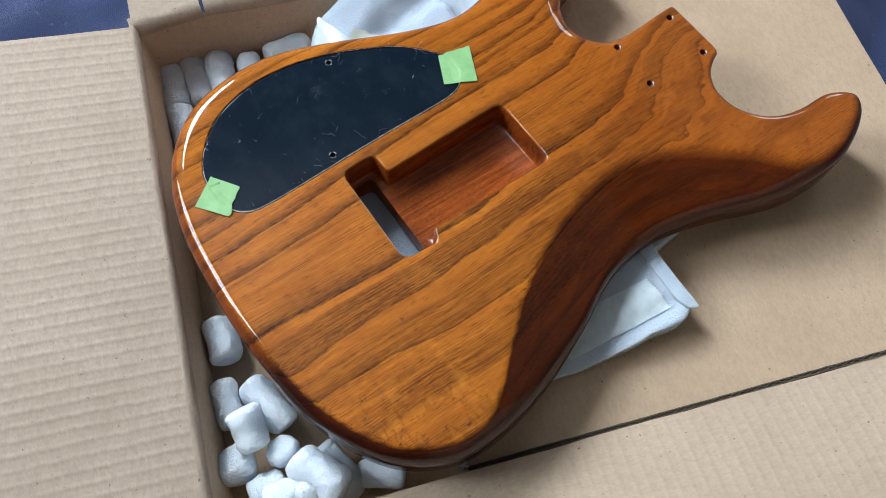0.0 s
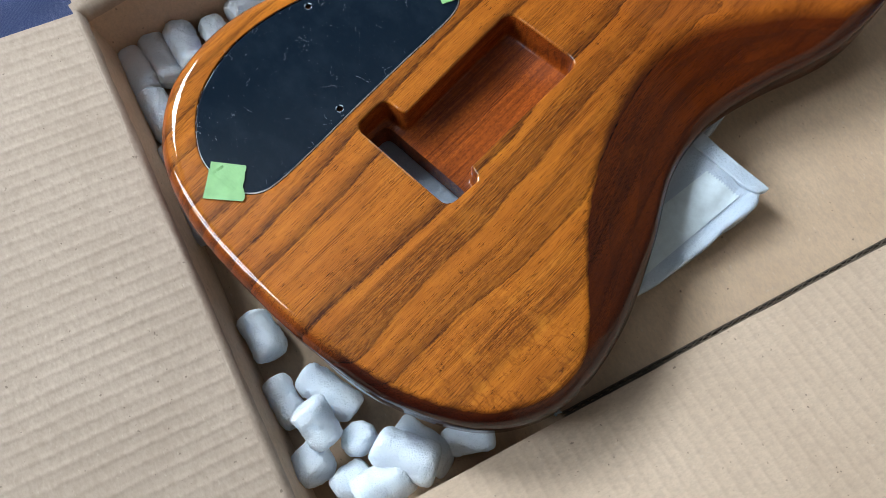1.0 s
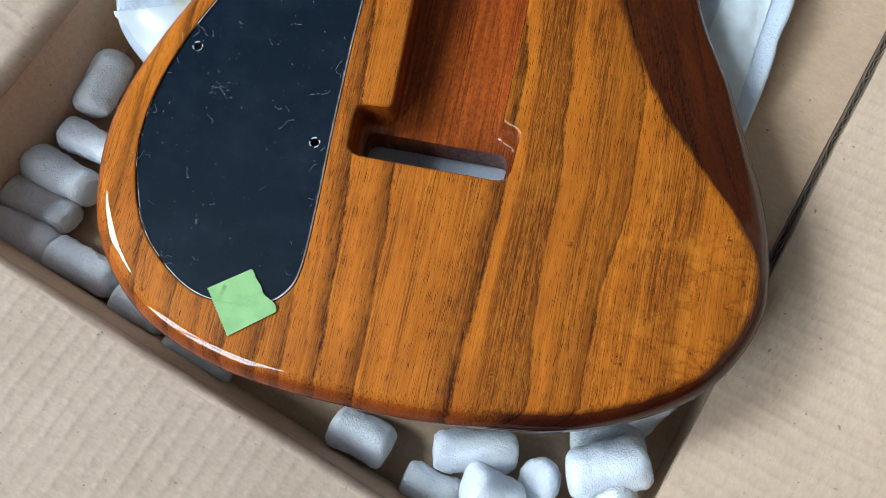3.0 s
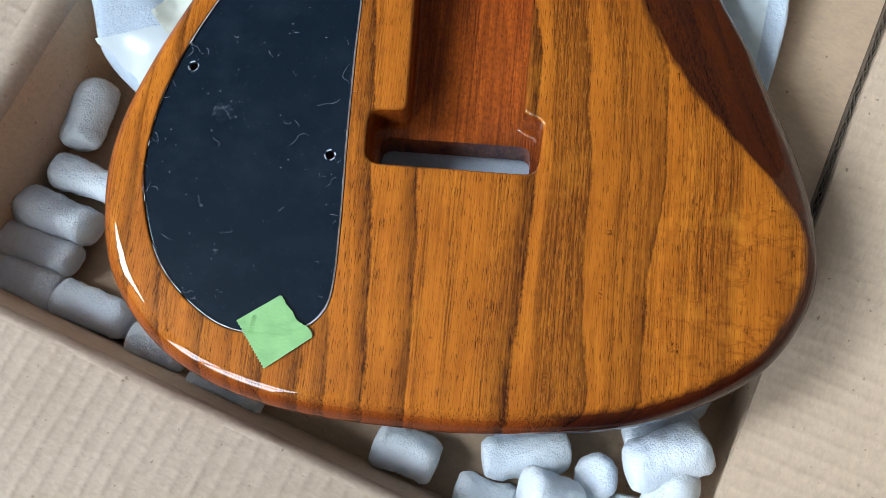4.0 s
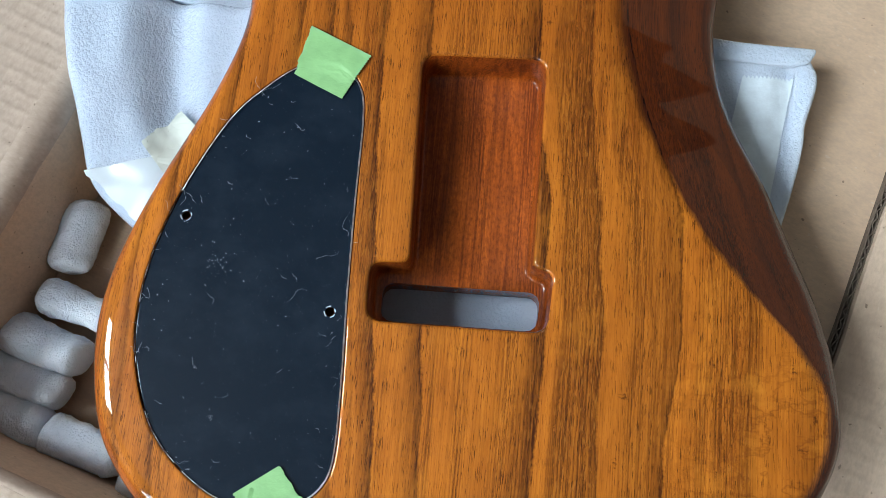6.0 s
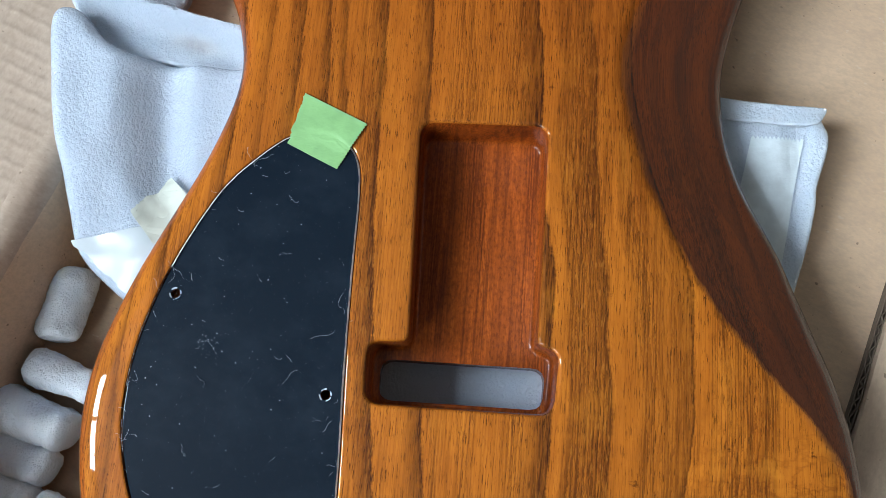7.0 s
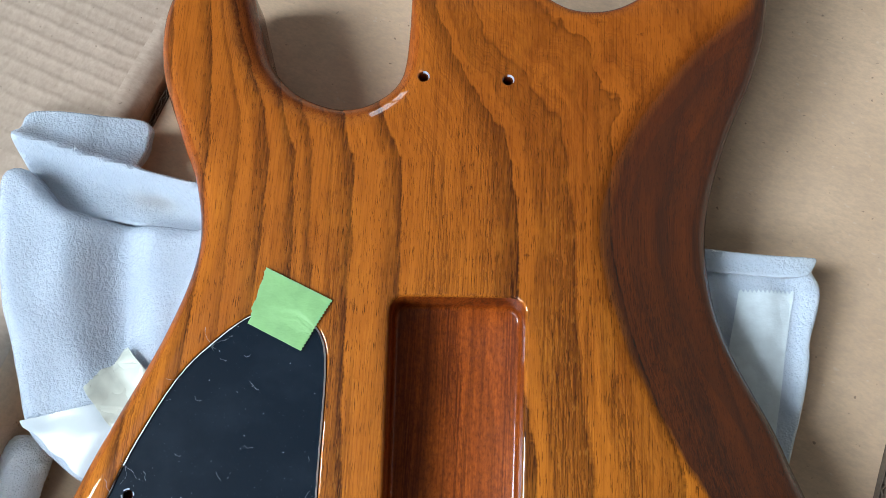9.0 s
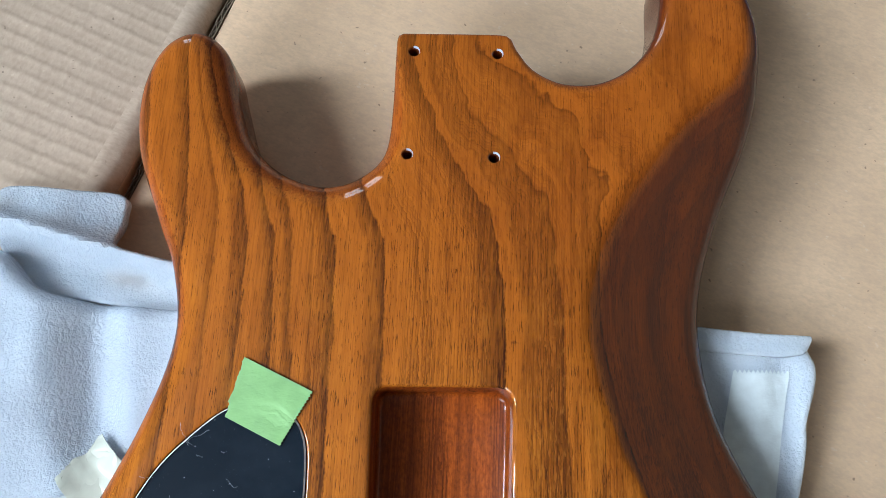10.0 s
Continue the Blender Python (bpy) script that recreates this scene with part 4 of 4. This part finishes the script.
for i in range(n):
    along = COVER[i][0] > -0.058 or (COVER[i][1] > -0.20 and COVER[i][0] < -0.075)
    if noise.noise(Vector((i * 0.13, 0.5, 0.2))) > -0.18 or along:
        w0, w1 = [(0.00040 if along else 0.00012) + 0.0004 * abs(noise.noise(Vector((j * 0.6, 3.3, 1)))) for j in (i, i + 1)]
        a, b = COVER[i], COVER[(i + 1) % n]
        q = [(*(a + pn[i] * 0.0001), -0.0004), (*(b + pn[(i + 1) % n] * 0.0001), -0.0004), (*(b - pn[(i + 1) % n] * w1), 0.0002), (*(a - pn[i] * w0), 0.0002)]
        bm.faces.new([bm.verts.new(v) for v in q])
bmesh.ops.remove_doubles(bm, verts=bm.verts, dist=1e-6)
part("film_edge", bm, M_BARE, cover, "frayed edge of protective film, painted pale for its glint")
# burr of each cover hole; its broken pale ring paints a partial glint
for hx, hy in ((-0.1228, -0.2115), (-0.0542, -0.2480)):
    bm = bmesh.new()
    n = 18
    va = [bm.verts.new((hx + math.cos(a) * 0.0021, hy + math.sin(a) * 0.0021, -0.0004)) for a in [2 * math.pi * i / n for i in range(n)]]
    vb = [bm.verts.new((hx + math.cos(a) * (0.0026 + 0.0004 * noise.noise(Vector((i * 1.3, hx * 90, 0)))), hy + math.sin(a) * (0.0026 + 0.0004 * noise.noise(Vector((i * 1.3, hx * 90, 4)))),
                        -0.0002 + 0.0003 * noise.noise(Vector((i * 0.9, 2, hx * 50))))) for i, a in enumerate([2 * math.pi * i / n for i in range(n)])]
    for i in range(n):
        if i % 5 not in (2, 3):
            bm.faces.new((va[i], va[(i + 1) % n], vb[(i + 1) % n], vb[i]))
    part("hole_burr_glint", bm, M_LINT_GLINT, cover, "burr round a screw hole, painted pale as a partial glint")


COVER_EDGE = COVER[::5]


def over_edge(x, y):
    """Height of tape that is pressed over the edge of the recessed cover: it dips inside and bulges along the edge."""
    q = np.array([(x, y)])
    d = float(distance(q, COVER_EDGE)[0]) * (1 if inside(q, COVER_EDGE)[0] else -1)
    return 0.0012 - 0.0008 * max(0.0, min(1.0, d / 0.0015 + 0.3)) + 0.0005 * math.exp(-((d - 0.0022) / 0.0011) ** 2) + 0.00025 * noise.noise(Vector((x * 130, y * 130, 4)))


def tape(name, corners, ends, material, label, z, n_teeth=17, tooth=0.0003, wave=0.0005, step=0.0025):
    """A piece of tape: plan corners in order; ends names the edges that are cut in teeth (T) or torn (R)."""
    c = [np.array(q, float) for q in corners]
    out = []
    for i, kind in enumerate(ends):
        a, b = c[i], c[(i + 1) % 4]
        d = b - a
        nr = np.array((d[1], -d[0])) / np.linalg.norm(d)
        m = n_teeth * 2 if kind == "T" else 24
        for k in range(m):
            t = k / m
            off = 0.0
            if kind == "T":
                off = tooth * (1 if k % 2 else -1)
            elif kind == "R":
                off = 0.0016 * noise.noise(Vector((t * 5, i * 3.1, c[0][0] * 77))) + 0.0006 * noise.noise(Vector((t * 22, i, 9)))
            out.append(a + d * t + nr * (off if k else 0))
    out = np.array(out)
    top = z if callable(z) else (lambda x, y: z + wave * 0.5 * noise.noise(Vector((x * 130, y * 130, 4))) + wave * 0.5)
    bm = slab(out, top, lambda x, y: top(x, y) - 0.00022, 0.00005, step, 2)
    return tagged(part(name, bm, material), label, "tape")


tape("masking_tape", TAPE_UPPER, "RSTS", M_GREEN, "light green masking tape over the edge of a black cover", over_edge, step=0.0012)
tape("masking_tape", TAPE_LOWER, "TSRS", M_GREEN, "light green masking tape over the edge of a black cover", over_edge, step=0.0012)

# ---- foam ----
wrap = tagged(empty("foam_wrap", pose(0, 0, -0.056)), "crumpled thin white foam packing sheet under a guitar body", "foam sheet")


def foam_part(name, outline, top, bottom, r, parent, label="", step=0.005, n=150, material=M_FOAM):
    pts = spline(outline, n)
    if np.sum(pts[:, 0] * np.roll(pts[:, 1], -1) - pts[:, 1] * np.roll(pts[:, 0], -1)) < 0:
        pts = pts[::-1]
    ob = part(name, slab(pts, top, bottom, r, step, 6), material, parent, label)
    ob.matrix_parent_inverse = parent.matrix_world.inverted()
    return ob


def crumple(x, y, s=1.0):
    return s * (0.004 * noise.noise(Vector((x * 26, y * 20, 1.1))) + 0.0018 * noise.noise(Vector((x * 70, y * 55, 4.0))))


foam_part("under_layer", [(-0.10, -0.346), (0.0, -0.3605), (0.09, -0.350), (0.12, -0.30), (0.11, -0.20), (0.11, -0.05), (0.05, -0.03), (-0.06, -0.05), (-0.11, -0.09), (-0.12, -0.20), (-0.13, -0.30)],
          lambda x, y: -0.0455, lambda x, y: -0.0562, 0.003, wrap)


def main_top(x, y):
    base = np.interp(y, [-0.215, -0.19, -0.15, -0.09, -0.05], [-0.050, -0.039, -0.032, -0.021, -0.014])
    dip = 0.013 * math.exp(-((x + 0.158 + 0.1 * (y + 0.12)) / 0.013) ** 2) * min(1, max(0, (y + 0.185) / 0.04))
    roll = -0.006 * math.exp(-((x + 0.125) / 0.02) ** 2)
    return base - dip + roll + crumple(x, y)


foam_part("main_fold", [(-0.09, -0.094), (-0.125, -0.0925), (-0.160, -0.0905), (-0.186, -0.0865), (-0.205, -0.070), (-0.2165, -0.074), (-0.2155, -0.100), (-0.210, -0.128), (-0.202, -0.157), (-0.1925, -0.187),
                        (-0.178, -0.203), (-0.160, -0.213), (-0.13, -0.214), (-0.09, -0.19)], main_top, lambda x, y: -0.0560 if y > -0.16 else -0.0585, 0.007, wrap, "puffy folded foam")
UPPER = [(-0.2075, -0.0405), (-0.180, -0.0395), (-0.1560, -0.0395), (-0.1535, -0.050), (-0.1530, -0.0655), (-0.128, -0.0725), (-0.100, -0.074), (-0.100, -0.096), (-0.125, -0.095), (-0.160, -0.092), (-0.186, -0.088),
         (-0.207, -0.068), (-0.2115, -0.052)]


def upper_top(x, y):
    """A low strip behind, a ridge where the sheet turns over, and a valley before the main fold."""
    d = ((y + 0.057) * 0.976 + (x + 0.200) * 0.217)
    edge = 0.010 * math.exp(-(d / 0.0065) ** 2) if d < 0 else 0.010 * math.exp(-(d / 0.0045) ** 2)
    left = 0.004 * max(0.0, min(1.0, (-0.180 - x) / 0.03))
    low = 0.010 * max(0.0, min(1.0, (x + 0.185) / 0.04)) * max(0.0, min(1.0, d / 0.012))
    return -0.0335 + edge + left - low + 0.002 * math.tanh(d / 0.004) + crumple(x, y, 0.35)


foam_part("upper_fold", [(0.008 + (x - 0.008) * 1.02, -0.19 + (y + 0.19) * 1.02) for x, y in UPPER], upper_top, lambda x, y: upper_top(x, y) - 0.005, 0.0014, wrap,
          "folded upper layer of foam", 0.0028)
tape("packing_tape", [(-0.1925, -0.1850), (-0.1640, -0.2080), (-0.125, -0.2110), (-0.125, -0.1660)], "RSSS", M_MILKY, "milky white packing tape across the end of a foam sheet",
     lambda x, y: max(main_top(x, y), -0.05) + 0.0012, 9, 0.0006)
tape("clear_tape", [(-0.1500, -0.1490), (-0.1645, -0.1690), (-0.1490, -0.1860), (-0.1320, -0.1640)], "RSRS", M_CREAM, "cream translucent packing tape on white foam", lambda x, y: main_top(x, y) + 0.0036 + 0.0022 * abs(noise.noise(Vector((x * 190 + y * 60, y * 90, 2.0)))))

pouch = tagged(empty("foam_pouch", pose(0.13, -0.14, -0.056)), "flat white foam pouch with a paper label under a guitar body", "foam pouch")


def pouch_top(x, y):
    return -0.0365 + crumple(x, y, 0.55) - 0.16 * max(0.0, -0.11 - y) - 0.0025 * math.exp(-((x - 0.152) / 0.006) ** 2)


foam_part("pouch", [(0.0862, -0.0884), (0.1157, -0.0909), (0.1421, -0.0923), (0.1604, -0.0930), (0.1640, -0.0985), (0.1668, -0.1045), (0.1655, -0.1150), (0.1622, -0.1290), (0.1618, -0.1400), (0.1568, -0.1697), (0.1513, -0.1920), (0.1370, -0.2154), (0.0862, -0.2002)],
          pouch_top, -0.0560, 0.0020, pouch, step=0.004, material=M_POUCH)
foam_part("upper_fold", [(0.0862, -0.0874), (0.1157, -0.0889), (0.1421, -0.0906), (0.1610, -0.0908), (0.1652, -0.0915), (0.1632, -0.0965), (0.1600, -0.0995), (0.1472, -0.1010), (0.1167, -0.1001), (0.0862, -0.0986)],
          lambda x, y: -0.0352 + crumple(x, y, 0.5), -0.040, 0.0010, pouch, step=0.004, material=M_POUCH)
ob = tape("paper_label", [(0.1294, -0.1082), (0.1167, -0.1900), (0.1452, -0.1839), (0.1548, -0.1072)], "SSST", M_LABEL, "blank white paper label tape on a foam pouch", lambda x, y: pouch_top(x, y) + 0.0009, 13, 0.0008)

# ---- packing chips ----
def chip(seed, length, r):
    """A puffed chip: an uneven, slightly squared rod, pinched somewhere, with blunt broken ends."""
    rg = random.Random(seed)
    bm = bmesh.new()
    n, sides = 40, 44
    waist, wx, bend = rg.uniform(0.0, 0.10), rg.uniform(0.3, 0.7), rg.uniform(-0.07, 0.07)
    taper, blunt = rg.uniform(-0.16, 0.16), (rg.uniform(0.40, 0.80), rg.uniform(0.40, 0.80))
    squared, spin = rg.uniform(0.0, 0.07), rg.uniform(0, 3.0)
    slant = (rg.uniform(-0.25, 0.25), rg.uniform(-0.25, 0.25))
    rows = []
    for i in range(n + 1):
        t = 0.5 - 0.5 * math.cos(math.pi * i / n)
        near = 0 if t < 0.5 else 1
        e = min(t, 1 - t) * length
        cap = math.sqrt(max(0.0, 1 - max(0.0, 1 - e / (blunt[near] * r)) ** 2)) * 0.38 + 0.62
        if i in (0, n):
            cap = 0.50
        rad = r * cap * (1 + taper * (t - 0.5)) * (1 - waist * math.exp(-((t - wx) / 0.16) ** 2))
        x0 = (t - 0.5) * length
        row = []
        for k in range(sides):
            a = 2 * math.pi * k / sides
            c, s = math.cos(a), math.sin(a)
            lump = 0.12 * noise.noise(Vector((x0 * 55 + seed * 9, c * 0.9, s * 0.9))) + 0.09 * noise.noise(Vector((x0 * 190 + seed, c * 2.2, s * 2.2)))
            lump += 0.045 * noise.noise(Vector((x0 * 520 + seed, c * 5.5, s * 5.5))) + 0.03 * noise.noise(Vector((x0 * 1100 + seed, c * 11, s * 11)))
            q = rad * (1 + lump + squared * math.cos(4 * (a + spin)))
            x = x0 + slant[near] * q * c * (2 * t - 1) ** 4
            row.append(bm.verts.new((x, q * c + bend * length * (t - 0.5) ** 2 * 4, q * s * 0.94)))
        rows.append(row)
    for a, b in zip(rows, rows[1:]):
        for k in range(sides):
            bm.faces.new((a[k], b[k], b[(k + 1) % sides], a[(k + 1) % sides]))
    for row, s in ((rows[0], -1), (rows[-1], 1)):
        mid = sum((v.co for v in row), Vector()) / sides
        c = bm.verts.new(mid + Vector((s * 0.0006, 0, 0)))
        for k in range(sides):
            bm.faces.new((row[k], row[(k + 1) % sides], c))
    return finish(bm, 0.9, 1e-6)


def packing_chip(a, b, z, r, seed, tilt=0.0):
    a, b = np.array(a, float), np.array(b, float)
    mid, d = (a + b) / 2, b - a
    ob = part("packing_chip", chip(seed, float(np.linalg.norm(d)) * 1.0 + r * 0.35, r), M_PEANUT)
    ob.matrix_world = pose(mid[0], mid[1], z, 40 * seed, tilt, math.degrees(math.atan2(d[1], d[0])))
    return tagged(ob, "white foam packing chip lying in a cardboard box", "packing chip", "packing chips in the box")


LOW = FLOOR + 0.0125
packing_chip((-0.2114, -0.1935), (-0.2173, -0.2271), LOW, 0.0122, 1)
packing_chip((-0.2272, -0.2429), (-0.1876, -0.2538), LOW, 0.0105, 2)
packing_chip((-0.2400, -0.2647), (-0.2005, -0.2765), LOW, 0.0122, 3)
packing_chip((-0.2469, -0.2864), (-0.2064, -0.2953), LOW, 0.0105, 4)
packing_chip((-0.2499, -0.3042), (-0.2124, -0.3131), LOW, 0.0122, 5)
packing_chip((-0.2084, -0.3161), (-0.1709, -0.3250), LOW, 0.0120, 6)
packing_chip((-0.1659, -0.3329), (-0.1363, -0.3408), LOW, 0.0105, 7)
packing_chip((-0.1274, -0.3497), (-0.0908, -0.3566), LOW, 0.0105, 8)
packing_chip((-0.0265, -0.3730), (0.0031, -0.3799), LOW, 0.0115, 9)
packing_chip((0.0170, -0.3927), (0.0467, -0.3987), LOW, 0.0105, 10)
packing_chip((0.0299, -0.3759), (0.0684, -0.3680), LOW + 0.002, 0.0118, 11)
packing_chip((0.0496, -0.3868), (0.0744, -0.3908), LOW + 0.022, 0.0120, 12, 18)
packing_chip((0.0803, -0.3759), (0.0882, -0.3799), LOW + 0.010, 0.0118, 13, 68)
packing_chip((0.0981, -0.3710), (0.1308, -0.3571), LOW + 0.027, 0.0128, 14)
packing_chip((0.0991, -0.3551), (0.1337, -0.3502), LOW + 0.008, 0.0115, 15)
packing_chip((0.1248, -0.3413), (0.1417, -0.3185), LOW + 0.006, 0.0100, 16)
packing_chip((0.0684, -0.4056), (0.0823, -0.4125), LOW + 0.007, 0.0138, 17, 62)
packing_chip((0.0991, -0.4086), (0.1031, -0.3878), LOW + 0.006, 0.0120, 18)
packing_chip((0.1110, -0.3997), (0.1219, -0.3710), LOW + 0.023, 0.0125, 19)
